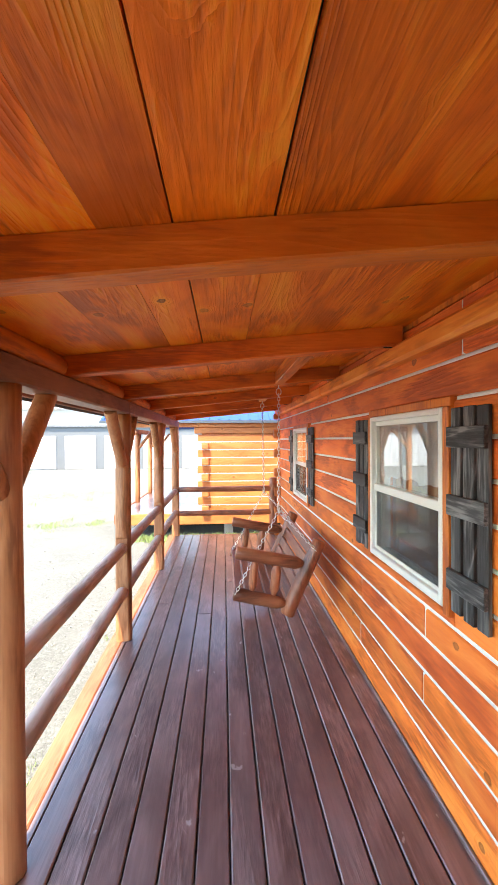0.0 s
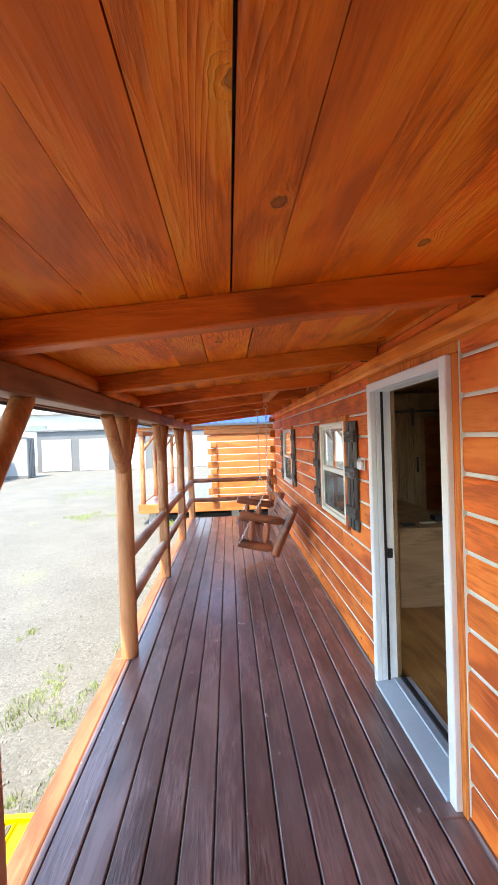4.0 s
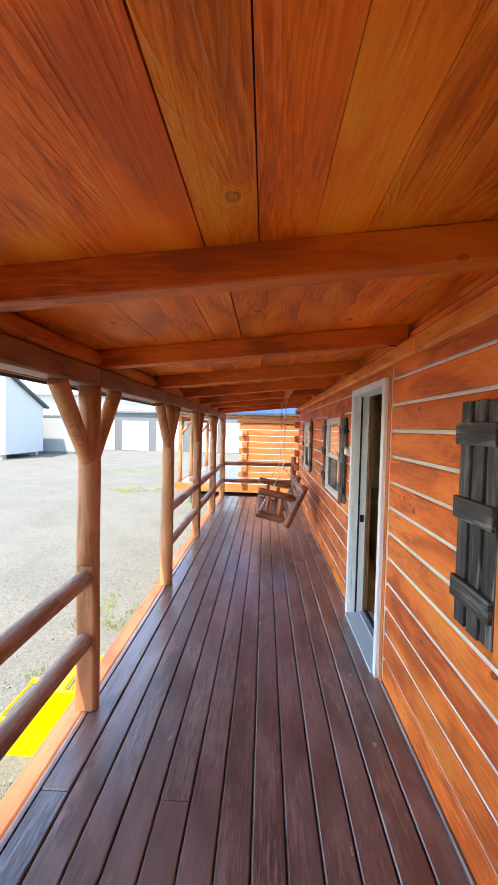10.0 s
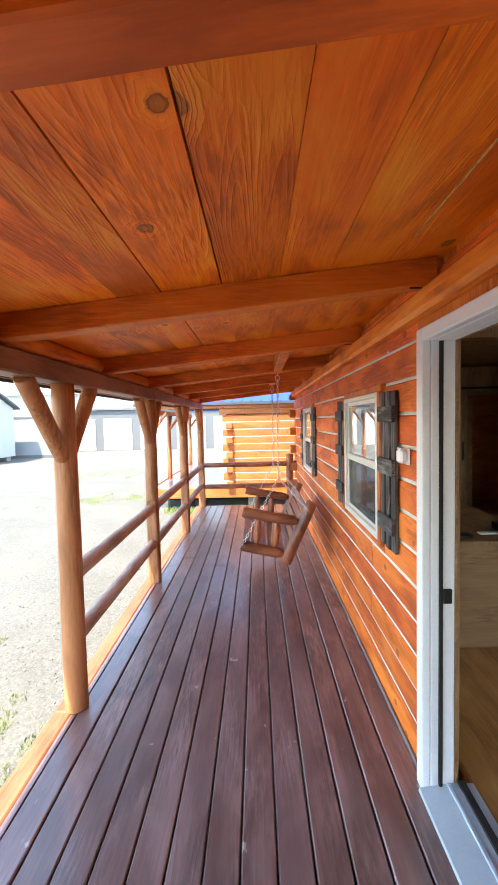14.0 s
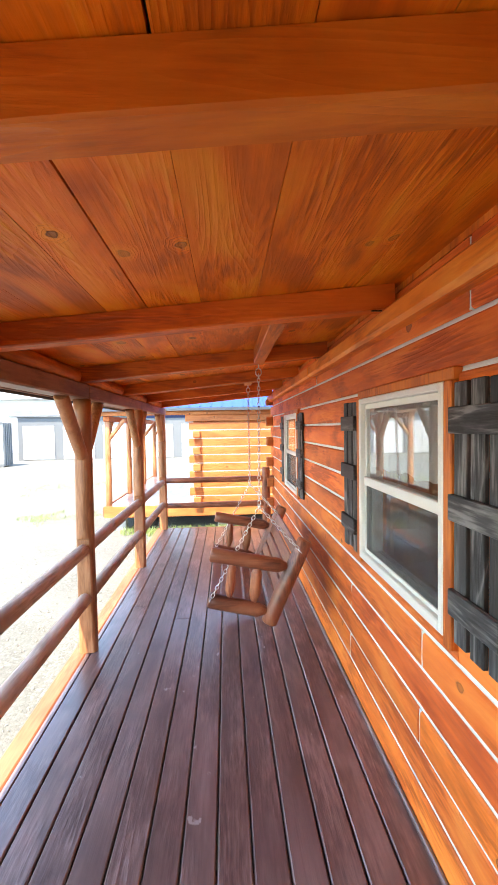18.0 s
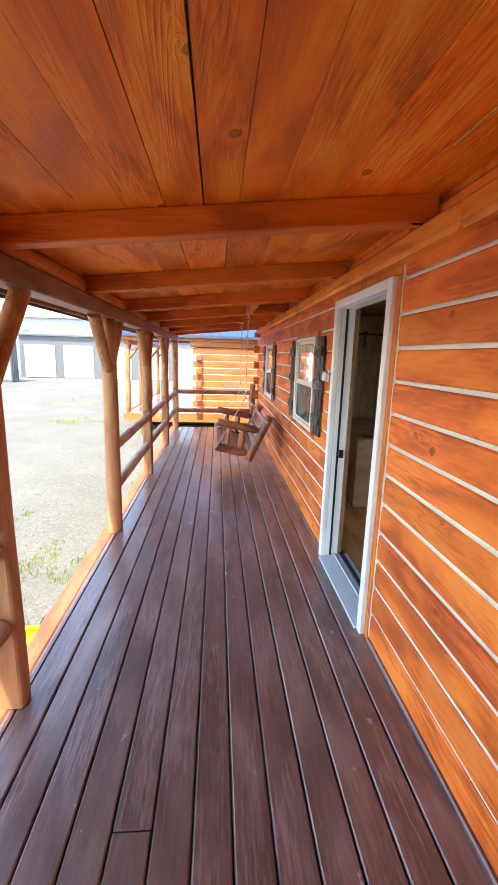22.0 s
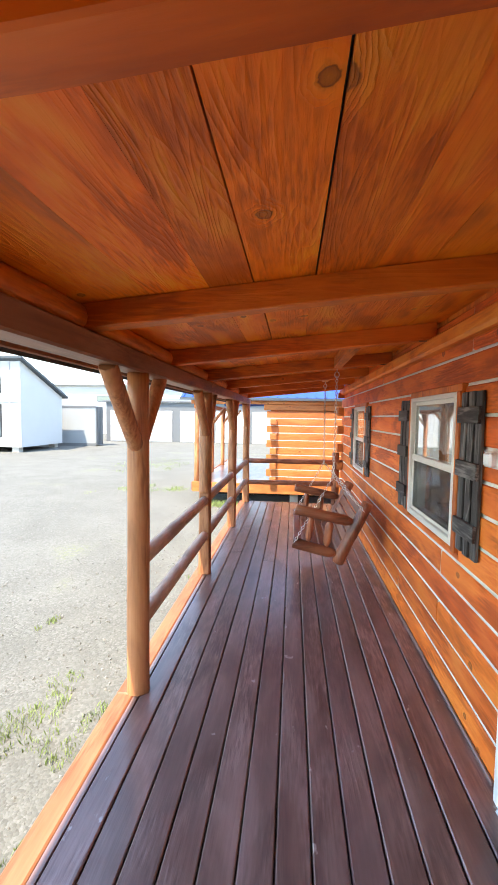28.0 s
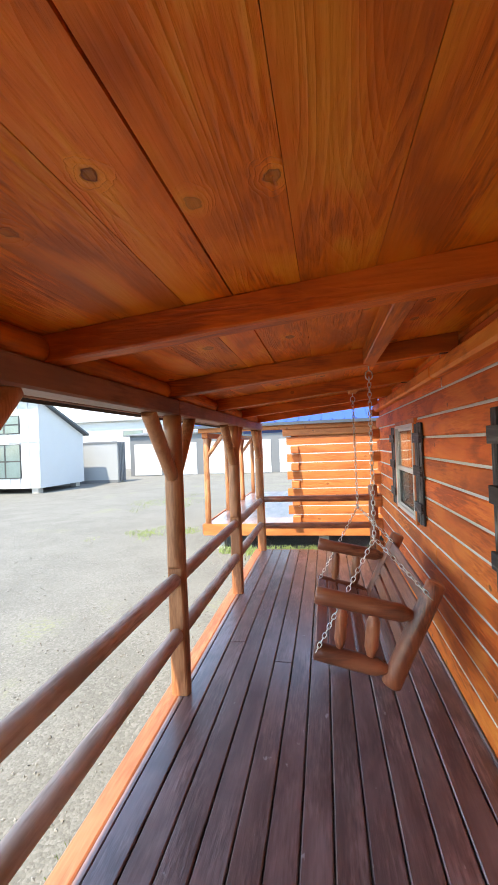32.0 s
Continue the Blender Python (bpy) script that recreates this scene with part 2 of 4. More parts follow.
    if worn:
        scuff, dust = ramp(n, (0.70, (0, 0, 0)), (0.74, (1, 1, 1))), ramp(n, (0.45, (0, 0, 0)), (0.75, (0.35, 0.35, 0.35)))
        l.new(noisy(mapped(9.0, 15.0), 1.0, 8.0), scuff.inputs[0])
        l.new(noisy(mapped(0.7, 1.6), 1.0, 5.0, 0.5), dust.inputs[0])
        col = blend(n, l, "MIX", dust.outputs[0], col, (0.27, 0.225, 0.22))
        col = blend(n, l, "MIX", calc(n, l, "MULTIPLY", scuff.outputs[0], 0.6), col, (0.55, 0.52, 0.50))
    l.new(col, p.inputs["Base Color"])
    l.new(calc(n, l, "MULTIPLY_ADD", grain, 0.22, rough - 0.1), p.inputs["Roughness"])
    p.inputs["Coat Weight"].default_value = coat
    p.inputs["Coat Roughness"].default_value = 0.24
    bp = n.new("ShaderNodeBump")
    bp.inputs["Strength"].default_value, bp.inputs["Distance"].default_value = bump, 0.004
    l.new(calc(n, l, "MULTIPLY_ADD", fibre, 1.5, calc(n, l, "MULTIPLY_ADD", line, 0.7, grain)), bp.inputs["Height"])
    l.new(bp.outputs[0], p.inputs["Normal"])
    return m


def plain(name, colour, rough=0.5, metal=0.0, vary=0.12, scale=6.0, bump=0.05, coat=0.0):
    """Paint, plastic or metal with faint blotches and relief."""
    m, n, l, p = material(name)
    co = n.new("ShaderNodeTexCoord")
    t1, t2 = n.new("ShaderNodeTexNoise"), n.new("ShaderNodeTexNoise")
    for t, s in ((t1, scale), (t2, scale * 14)):
        t.inputs["Scale"].default_value, t.inputs["Detail"].default_value = s, 4.0
        l.new(co.outputs["Object"], t.inputs["Vector"])
    mix = calc(n, l, "MULTIPLY_ADD", t2.outputs[0], 0.4, calc(n, l, "MULTIPLY", t1.outputs[0], 0.6))
    cr = ramp(n, (0.3, tuple(c * (1 - vary) for c in colour)), (0.7, tuple(min(1, c * (1 + vary)) for c in colour)))
    l.new(mix, cr.inputs[0])
    l.new(cr.outputs[0], p.inputs["Base Color"])
    l.new(calc(n, l, "MULTIPLY_ADD", t1.outputs[0], 0.2, rough - 0.1), p.inputs["Roughness"])
    p.inputs["Metallic"].default_value = metal
    p.inputs["Coat Weight"].default_value = coat
    bp = n.new("ShaderNodeBump")
    bp.inputs["Strength"].default_value, bp.inputs["Distance"].default_value = bump, 0.003
    l.new(t2.outputs[0], bp.inputs["Height"])
    l.new(bp.outputs[0], p.inputs["Normal"])
    return m


def glass_material():
    m, n, l, p = material("window_glass")
    p.inputs["Base Color"].default_value = (0.92, 0.96, 0.95, 1)
    p.inputs["Transmission Weight"].default_value, p.inputs["Roughness"].default_value, p.inputs["IOR"].default_value = 1.0, 0.0, 2.1
    return m


def ground_material():
    """Pale crushed limestone with fines, damp patches and thin weeds."""
    m, n, l, p = material("gravel_ground")
    co = n.new("ShaderNodeTexCoord")

    def noisy(scale, detail=4.0):
        t = n.new("ShaderNodeTexNoise")
        t.inputs["Scale"].default_value, t.inputs["Detail"].default_value = scale, detail
        l.new(co.outputs["Object"], t.inputs["Vector"])
        return t.outputs[0]

    st = n.new("ShaderNodeTexVoronoi")
    st.inputs["Scale"].default_value = 52.0
    l.new(co.outputs["Object"], st.inputs["Vector"])
    stone = ramp(n, (0.0, (0.062, 0.062, 0.056)), (0.5, (0.134, 0.134, 0.122)), (1.0, (0.228, 0.229, 0.215)))
    l.new(st.outputs["Color"], stone.inputs[0])
    fines = ramp(n, (0.35, (0.105, 0.105, 0.094)), (0.65, (0.150, 0.150, 0.136)))
    l.new(noisy(1.1), fines.inputs[0])
    base = blend(n, l, "MIX", calc(n, l, "MULTIPLY", noisy(2.3), 0.9), fines.outputs[0], stone.outputs[0])
    weed = ramp(n, (0.60, (0, 0, 0)), (0.72, (1, 1, 1)))
    l.new(noisy(0.55, 6.0), weed.inputs[0])
    spots = ramp(n, (0.45, (0, 0, 0)), (0.6, (1, 1, 1)))
    l.new(noisy(16.0, 3.0), spots.inputs[0])
    green = calc(n, l, "MULTIPLY", calc(n, l, "MULTIPLY", weed.outputs[0], spots.outputs[0]), 0.6)
    l.new(blend(n, l, "MIX", green, base, (0.16, 0.19, 0.075)), p.inputs["Base Color"])
    p.inputs["Roughness"].default_value = 0.95
    bp = n.new("ShaderNodeBump")
    bp.inputs["Strength"].default_value, bp.inputs["Distance"].default_value = 0.4, 0.010
    l.new(calc(n, l, "MULTIPLY_ADD", st.outputs["Distance"], -1.0, noisy(60.0)), bp.inputs["Height"])
    l.new(bp.outputs[0], p.inputs["Normal"])
    return m


CEDAR = ((0.58, 0.120, 0.007), (0.86, 0.202, 0.011), (0.94, 0.32, 0.024))
M_ceiling = wood("ceiling_boards", *CEDAR, axis=1, island=True, rough=0.5, bump=0.5, knots=0.9, vary=0.13, rings=30, flat=2, streak=0.05, ringy=0.016, fleck=0.12, halo=0.5, knot_size=0.085)
M_rafter = wood("rafter_wood", (0.38, 0.075, 0.008), (0.64, 0.142, 0.013), (0.78, 0.21, 0.024), axis=0, rough=0.5, bump=0.3, knots=0.3, vary=0.08, rings=20, flat=1, streak=0.08, fleck=0.09, ringy=0.04, knot_size=0.06)
M_beam = wood("beam_wood", (0.32, 0.068, 0.008), (0.56, 0.145, 0.016), (0.68, 0.22, 0.03), axis=1, rough=0.5, knots=0.3, vary=0.12)
M_ledger = wood("ledger_wood", (0.54, 0.12, 0.012), (0.82, 0.225, 0.025), (0.92, 0.32, 0.05), axis=1, rough=0.5, knots=0.4, vary=0.08, streak=0.15, fleck=0.1)
M_girder = wood("girder_stain", (0.15, 0.062, 0.030), (0.25, 0.112, 0.060), (0.34, 0.165, 0.095), axis=1, rough=0.5, knots=0.3, vary=0.1, streak=0.15, fleck=0.12)
M_greyed = wood("worn_deck_stain", (0.10, 0.088, 0.09), (0.165, 0.148, 0.155), (0.28, 0.255, 0.265), axis=1, rough=0.4, knots=0.0, vary=0.05, coat=0.3, streak=0.15, fleck=0.18, worn=True)
M_log = wood("wall_log", (0.52, 0.092, 0.012), (0.80, 0.165, 0.023), (0.90, 0.245, 0.042), axis=1, rough=0.6, bump=0.4, knots=0.75, vary=0.14, rings=16, flat=0, streak=0.12, ringy=0.07, fleck=0.12, halo=0.1, knot_size=0.07)
M_log_x = wood("wall_log_across", (0.38, 0.108, 0.026), (0.50, 0.155, 0.040), (0.58, 0.195, 0.056), axis=0, rough=0.6, bump=0.2, knots=0.3, vary=0.06, rings=6, flat=1)
M_post = wood("post_log", (0.29, 0.108, 0.042), (0.44, 0.180, 0.078), (0.53, 0.24, 0.110), axis=2, rough=0.45, bump=0.15, knots=0.35, vary=0.10, rings=6, fine=0.6)
M_rail = wood("rail_log", (0.32, 0.210, 0.150), (0.48, 0.335, 0.25), (0.58, 0.42, 0.325), axis=1, rough=0.7, bump=0.2, knots=0.2, vary=0.12, rings=5, fine=0.6)
M_trim = wood("trim_board", (0.42, 0.085, 0.010), (0.66, 0.17, 0.02), (0.78, 0.25, 0.04), axis=2, rough=0.5, knots=0.25, vary=0.1)
M_sill = wood("sill_timber", (0.24, 0.078, 0.036), (0.33, 0.115, 0.056), (0.40, 0.155, 0.080), axis=1, rough=0.6, knots=0.15, vary=0.1)
M_deck = wood("deck_stain", (0.118, 0.066, 0.058), (0.192, 0.112, 0.100), (0.29, 0.185, 0.172), axis=1, rough=0.40, bump=0.3, knots=0.0, vary=0.14, rings=10, coat=0.9, worn=True, streak=0.14, ringy=0.05, fleck=0.18)
M_swing = wood("swing_log", (0.12, 0.034, 0.016), (0.30, 0.092, 0.042), (0.46, 0.165, 0.075), axis=0, rough=0.42, bump=0.3, knots=0.7, vary=0.16, rings=4, fine=0.5, coat=0.2, streak=0.06, fleck=0.12)
M_upright = wood("swing_upright", (0.12, 0.034, 0.016), (0.30, 0.092, 0.042), (0.46, 0.165, 0.075), axis=2, rough=0.42, bump=0.3, knots=0.7, vary=0.16, rings=3, fine=0.5, coat=0.2, streak=0.06, fleck=0.12)
M_slat = wood("swing_slat", (0.16, 0.05, 0.024), (0.27, 0.095, 0.05), (0.36, 0.14, 0.075), axis=1, rough=0.4, knots=0.2, vary=0.14, coat=0.2)
M_shutter = wood("shutter_stain", (0.014, 0.014, 0.015), (0.045, 0.046, 0.048), (0.19, 0.19, 0.19), axis=2, rough=0.6, bump=0.5, knots=0.35, vary=0.2, rings=10, ringy=0.2, streak=0.4)
M_batten = wood("shutter_batten_stain", (0.014, 0.014, 0.015), (0.045, 0.046, 0.048), (0.19, 0.19, 0.19), axis=1, rough=0.6, bump=0.5, knots=0.25, vary=0.2, rings=10, ringy=0.2, streak=0.4)
M_pine = wood("pine_floor", (0.33, 0.14, 0.038), (0.46, 0.215, 0.064), (0.54, 0.28, 0.09), axis=1, rough=0.4, knots=0.9, streak=0.12, fleck=0.06, vary=0.12, coat=0.2)
M_pine_dim = wood("interior_pine", (0.24, 0.13, 0.06), (0.36, 0.21, 0.10), (0.44, 0.28, 0.15), axis=2, rough=0.6, knots=0.4, vary=0.1)
M_cabinet = wood("cabinet_pine", (0.23, 0.12, 0.055), (0.31, 0.172, 0.084), (0.37, 0.215, 0.11), axis=0, rough=0.6, knots=0.5, vary=0.08)
M_newwood = wood("new_lumber", (0.45, 0.27, 0.09), (0.62, 0.40, 0.15), (0.72, 0.50, 0.22), axis=0, rough=0.7, knots=0.2, vary=0.1)
M_chink = plain("chinking", (0.74, 0.76, 0.74), 0.85, vary=0.1, scale=9, bump=0.3)
M_vinyl = plain("white_vinyl", (0.86, 0.89, 0.92), 0.4, vary=0.04, bump=0.02)
M_almond = plain("window_vinyl", (0.74, 0.73, 0.68), 0.4, vary=0.05, bump=0.02)
M_alu = plain("sill_metal", (0.50, 0.60, 0.69), 0.4, 0.15, vary=0.08)
M_black = plain("black_metal", (0.015, 0.015, 0.016), 0.4, 0.3)
M_rubber = plain("black_rubber", (0.012, 0.012, 0.012), 0.8)
M_chain = plain("galvanised_steel", (0.74, 0.74, 0.73), 0.35, 0.7, vary=0.2, scale=60)
M_yellow = plain("yellow_plastic", (0.66, 0.46, 0.0), 0.38, vary=0.06, bump=0.1)
M_grip = plain("grip_tape", (0.10, 0.10, 0.09), 0.9, vary=0.2, scale=40, bump=0.4)
M_glass = glass_material()
def screen_material():
    m, n, l, p = material("insect_screen")
    p.inputs["Base Color"].default_value = (0.05, 0.052, 0.055, 1)
    p.inputs["Roughness"].default_value = 0.6
    p.inputs["Alpha"].default_value = 0.3
    return m


M_screen = screen_material()
M_white = plain("white_siding", (0.50, 0.51, 0.52), 0.6, vary=0.03, scale=1.5)
M_grey = plain("grey_panel", (0.13, 0.138, 0.147), 0.55, vary=0.06, scale=1.5)
M_greylight = plain("light_grey_panel", (0.31, 0.325, 0.335), 0.55, vary=0.05, scale=1.0)
M_doorwhite = plain("roller_door_white", (0.52, 0.52, 0.52), 0.55, vary=0.04, scale=1.5)
M_roofdark = plain("dark_roof", (0.06, 0.075, 0.09), 0.5, vary=0.15)
M_roofpale = plain("pale_metal_roof", (0.45, 0.48, 0.52), 0.45, 0.0, vary=0.06)
M_blue = plain("blue_metal_roof", (0.014, 0.065, 0.29), 0.6, vary=0.06, scale=1.0)
M_darkglass = plain("dark_window_glass", (0.13, 0.18, 0.18), 0.1, vary=0.2, scale=1.0)
M_frame = plain("black_window_frame", (0.03, 0.032, 0.035), 0.5)
M_concrete = plain("concrete_block", (0.38, 0.37, 0.35), 0.9, bump=0.3)
M_paper = plain("white_paper", (0.75, 0.75, 0.75), 0.7, vary=0.03)
M_ground = ground_material()
M_stone = plain("gravel_stone", (0.21, 0.208, 0.192), 0.9, vary=0.25, scale=25, bump=0.3)
M_grass = plain("grass_blade", (0.23, 0.30, 0.10), 0.6, vary=0.45, scale=3)
M_litter = plain("dry_leaves", (0.10, 0.05, 0.03), 0.9, vary=0.4, scale=9)
M_orange = plain("orange_plastic", (0.70, 0.11, 0.03), 0.5)

# ---- plan ----
WALL = 1.0            # outer face of the front wall
END = 8.08            # far end of the deck and the wall
BACK = -6.4           # near end, unseen behind the walk; set back to cut light from there
GROUND = -0.5
SLOPE = 0.10
PITCH = 0.1700        # one log course


def under(x):
    """Underside of the porch ceiling."""
    return 2.235 + SLOPE * x


RAFTERS = [-5.85, -4.60, -3.35, -2.10, -0.86, 0.39, 1.64, 2.88, 4.13, 5.38, 6.62, 7.90]
POSTS = [-5.60, -3.65, -1.48, 0.32, 2.31, 4.23, 6.16, 8.05]
PX = -0.865           # line of the posts
DOOR = (0.74, 1.79, 2.07)
WINDOWS = [(-1.60, -0.695), (2.44, 3.35), (5.48, 6.40)]
WZ = (0.945, 1.845)

# ---- ground ----
def ground_sheet():
    b = Mesh()
    xs = [-900, -300, -120, -60] + [-40 + 2.0 * i for i in range(31)] + [60, 120, 300, 900]
    ys = [-900, -300, -100, -40] + [-20 + 2.0 * i for i in range(41)] + [90, 150, 300, 900]
    for y in ys:
        for x in xs:
            bump = 0.05 * noise.noise((x * 0.16, y * 0.16, 0.0)) if -40 <= x <= 21 and -20 <= y <= 61 else 0.0
            near = min(1.0, max(0.0, (abs(x + 1) - 2.5) / 4.0))
            b.v.append((x, y, GROUND + bump * near))
    w = len(xs)
    b.f = [(j * w + i, j * w + i + 1, (j + 1) * w + i + 1, (j + 1) * w + i) for j in range(len(ys) - 1) for i in range(w - 1)]
    b.s = [True] * len(b.f)
    return tagged(part("ground", b, M_ground), "pale crushed limestone gravel yard with sparse weeds", "ground", kind="structure")


ground_sheet()


# ---- front wall of logs ----
def log_profile(x, z0, z1, bulge, depth=0.15):
    """Section of a squared log whose outer face bows out; x is the outer face."""
    h = z1 - z0
    return [(x + depth, z0), (x + 0.008, z0), (x, z0 + 0.008), (x - bulge, z0 + 0.3 * h), (x - bulge, z0 + 0.7 * h), (x, z1 - 0.008), (x + 0.008, z1), (x + depth, z1)]


def spans(z0, z1, y0, y1):
    """The stretches of a course from y0 to y1 that no opening cuts."""
    holes = []
    if z0 < DOOR[2] + 0.05:
        holes.append((DOOR[0] - 0.057, DOOR[1] + 0.057))
    if z1 > WZ[0] - 0.02 and z0 < WZ[1] + 0.02:
        holes += [(a - 0.05, b + 0.05) for a, b in WINDOWS]
    out, at = [], y0
    for a, b in sorted(holes):
        out.append((at, a))
        at = b
    out.append((at, y1))
    return [(a, b) for a, b in out if b - a > 0.01]


wall = thing("wall_west", "orange-stained squared log wall with pale chinking", "wall", kind="structure")
rng = random.Random(4)
CHINKS = [0.180 + PITCH * k for k in range(12)]
edges = [-0.12] + CHINKS + [2.30]
JOINTS = {1: [3.65], 2: [2.68, 5.1], 3: [-2.2, 3.62], 4: [2.66, 4.9], 12: [2.33, 4.6]}
chink_h = 0.019
for k in range(13):
    z0 = edges[k] + (chink_h / 2 if k else 0)
    z1 = edges[k + 1] - (chink_h / 2 if k < 12 else 0)
    far = END + (0.20 if k % 2 else -0.02)
    for a, b_ in spans(z0, z1, BACK, far):
        cuts = [a] + [j for j in JOINTS.get(k, []) if a + 0.2 < j < b_ - 0.2] + [b_]
        for c0, c1 in zip(cuts, cuts[1:]):
            g0 = c0 + (0.009 if c0 != a else 0)
            g1 = c1 - (0.009 if c1 != b_ else 0)
            b = Mesh().prism(log_profile(WALL + rng.uniform(-0.003, 0.003), z0, z1, rng.uniform(0.001, 0.003)), 1, g0, g1)
            part("log", b, M_log, wall)
for k, z in enumerate(CHINKS):
    for a, b_ in spans(z - 0.01, z + 0.01, BACK, END - 0.02):
        n = max(2, int((b_ - a) / 0.25))
        b = Mesh()
        outline = []
        for i in range(n + 1):
            y = a + (b_ - a) * i / n
            w = chink_h / 2 + 0.002 + 0.0030 * noise.noise((y * 3, z * 9, 0))
            d = 0.0025 * noise.noise((y * 4, z * 7, 5))
            outline += [(WALL + 0.10, y, z - w), (WALL + 0.009, y, z - w), (WALL + 0.011 + d, y, z), (WALL + 0.013, y, z + w), (WALL + 0.10, y, z + w)]
        faces = [(5 * i + j, 5 * i + j + 1, 5 * i + 6 + j, 5 * i + 5 + j) for i in range(n) for j in range(4)]
        part("chinking", b.add(outline, faces, True), M_chink, wall, fix=False)
for k, js in JOINTS.items():
    for j in js:
        part("chinking", Mesh().box(WALL + 0.004, WALL + 0.1, j - 0.011, j + 0.011, edges[k] + 0.01, edges[k + 1] - 0.01), M_chink, wall)


for k in range(0, 13, 2):
    z0, z1 = edges[k] + (chink_h / 2 if k else 0), edges[k + 1] - (chink_h / 2 if k < 12 else 0.14)
    part("log_end", Mesh().box(WALL - 0.115, WALL - 0.004, END - 0.17, END - 0.022, max(z0, 0.005), z1, 0.012), M_log_x, wall)


def filler(y0, y1, z0, z1):
    part("log", Mesh().prism(log_profile(WALL, z0, z1, 0.002), 1, y0, y1), M_log, wall)


for a, c in WINDOWS:
    for k in range(13):
        lo, hi = edges[k] + chink_h / 2, edges[k + 1] - chink_h / 2
        if lo < WZ[0] - 0.02 < hi:
            filler(a - 0.05, c + 0.05, lo, WZ[0] - 0.032)
        if lo < WZ[1] + 0.02 < hi and hi > WZ[1] + 0.06:
            filler(a - 0.05, c + 0.05, WZ[1] + 0.047, hi)
filler(DOOR[0] - 0.055, DOOR[1] + 0.055, DOOR[2] + 0.052, 2.30)


def wall_core():
    """Inner face of the front wall, with the openings left free."""
    b = Mesh()
    x0, x1 = WALL + 0.15, WALL + 0.17
    ys = [BACK] + sorted([DOOR[0] - 0.03, DOOR[1] + 0.03] + [v for w in WINDOWS for v in w]) + [END - 0.04]
    for i, (a, c) in enumerate(zip(ys, ys[1:])):
        if any(abs(a - w[0]) < 1e-6 for w in WINDOWS):
            b.box(x0, x1, a, c, -0.1, WZ[0])
            b.box(x0, x1, a, c, WZ[1], 2.7)
        elif abs(a - DOOR[0] + 0.03) < 1e-6:
            b.box(x0, x1, a, c, DOOR[2], 2.7)
        else:
            b.box(x0, x1, a, c, -0.1, 2.7)
    part("wall_lining", b, M_pine_dim, wall)


wall_core()


# Out-of-view wall, added to keep sky light off the deck and lower logs.
blocker_wall = thing("wall_south", "unseen board wall added at the near porch end to block light", "wall", kind="structure")
for k in range(13):
    part("board", Mesh().box(-0.96, WALL - 0.002, BACK - 0.02, BACK + 0.02, -0.10 + k * 0.185, 0.082 + k * 0.185, 0.004), M_log_x, blocker_wall)


# ---- deck ----
deck = thing("deck_floor", "dark red-brown stained plank porch deck", "deck", kind="structure")
BOARD = 0.1418
X0 = -0.8416
SPLITS = {0: [-0.25], 1: [5.0], 4: [-0.265, 4.7], 6: [5.6], 9: [-2.6, 6.3], 12: [0.72, 5.9]}
for i in range(13):
    xa = X0 + BOARD * i + 0.0036
    xb = X0 + BOARD * (i + 1) - 0.0036
    if i == 12:
        xb = WALL - 0.004
    cuts = [BACK] + SPLITS.get(i, []) + [END + 0.03 + rng.uniform(-0.006, 0.006)]
    for a, c in zip(cuts, cuts[1:]):
        dz = rng.uniform(-0.0012, 0.0012)
        part("plank", Mesh().box(xa, xb, a + 0.0015, c - 0.0015, -0.035, dz, 0.006), M_greyed if i == 0 and c < 0 else M_deck, deck)
for a, c in ((BACK, 1.2), (1.2, 4.4), (4.4, END + 0.03)):
    part("ripped_strip", Mesh().box(X0 - 0.0335, X0 - 0.0005, a, c, -0.035, -0.001, 0.003), M_deck, deck)
joist = Mesh()
for i in range(14):
    y = BACK + 0.3 + i * (END - BACK - 0.4) / 13
    joist.box(-0.79, WALL + 0.1, y - 0.02, y + 0.02, -0.2, -0.037)
part("joists", joist, M_deck, deck)
sill = thing("deck_sill", "pale orange rough-sawn timber edging the deck", "deck edge", kind="structure")
for a, c in zip([BACK, -1.7, 2.26], [-1.7, 2.26, END + 0.05]):
    part("timber", Mesh().box(-0.985, X0 - 0.036, a + 0.001, c - 0.001, -0.17, 0.004, 0.008), M_sill, sill)
part("timber", Mesh().box(X0, WALL + 0.1, END + 0.035, END + 0.075, -0.2, -0.004, 0.005), M_sill, sill)
skirt = Mesh().box(-0.94, -0.93, BACK, END, GROUND - 0.1, -0.17)
for y in range(int(BACK), int(END) + 1, 2):
    skirt.box(-0.93, -0.75, y - 0.1, y + 0.1, GROUND - 0.1, -0.17)
part("deck_blocks", skirt, M_concrete, sill)
part("base_trim", Mesh().box(WALL - 0.022, WALL - 0.001, DOOR[1] + 0.06, END - 0.03, 0.002, 0.030, 0.006).box(WALL - 0.022, WALL - 0.001, BACK, DOOR[0] - 0.06, 0.002, 0.030, 0.006), M_deck, wall)

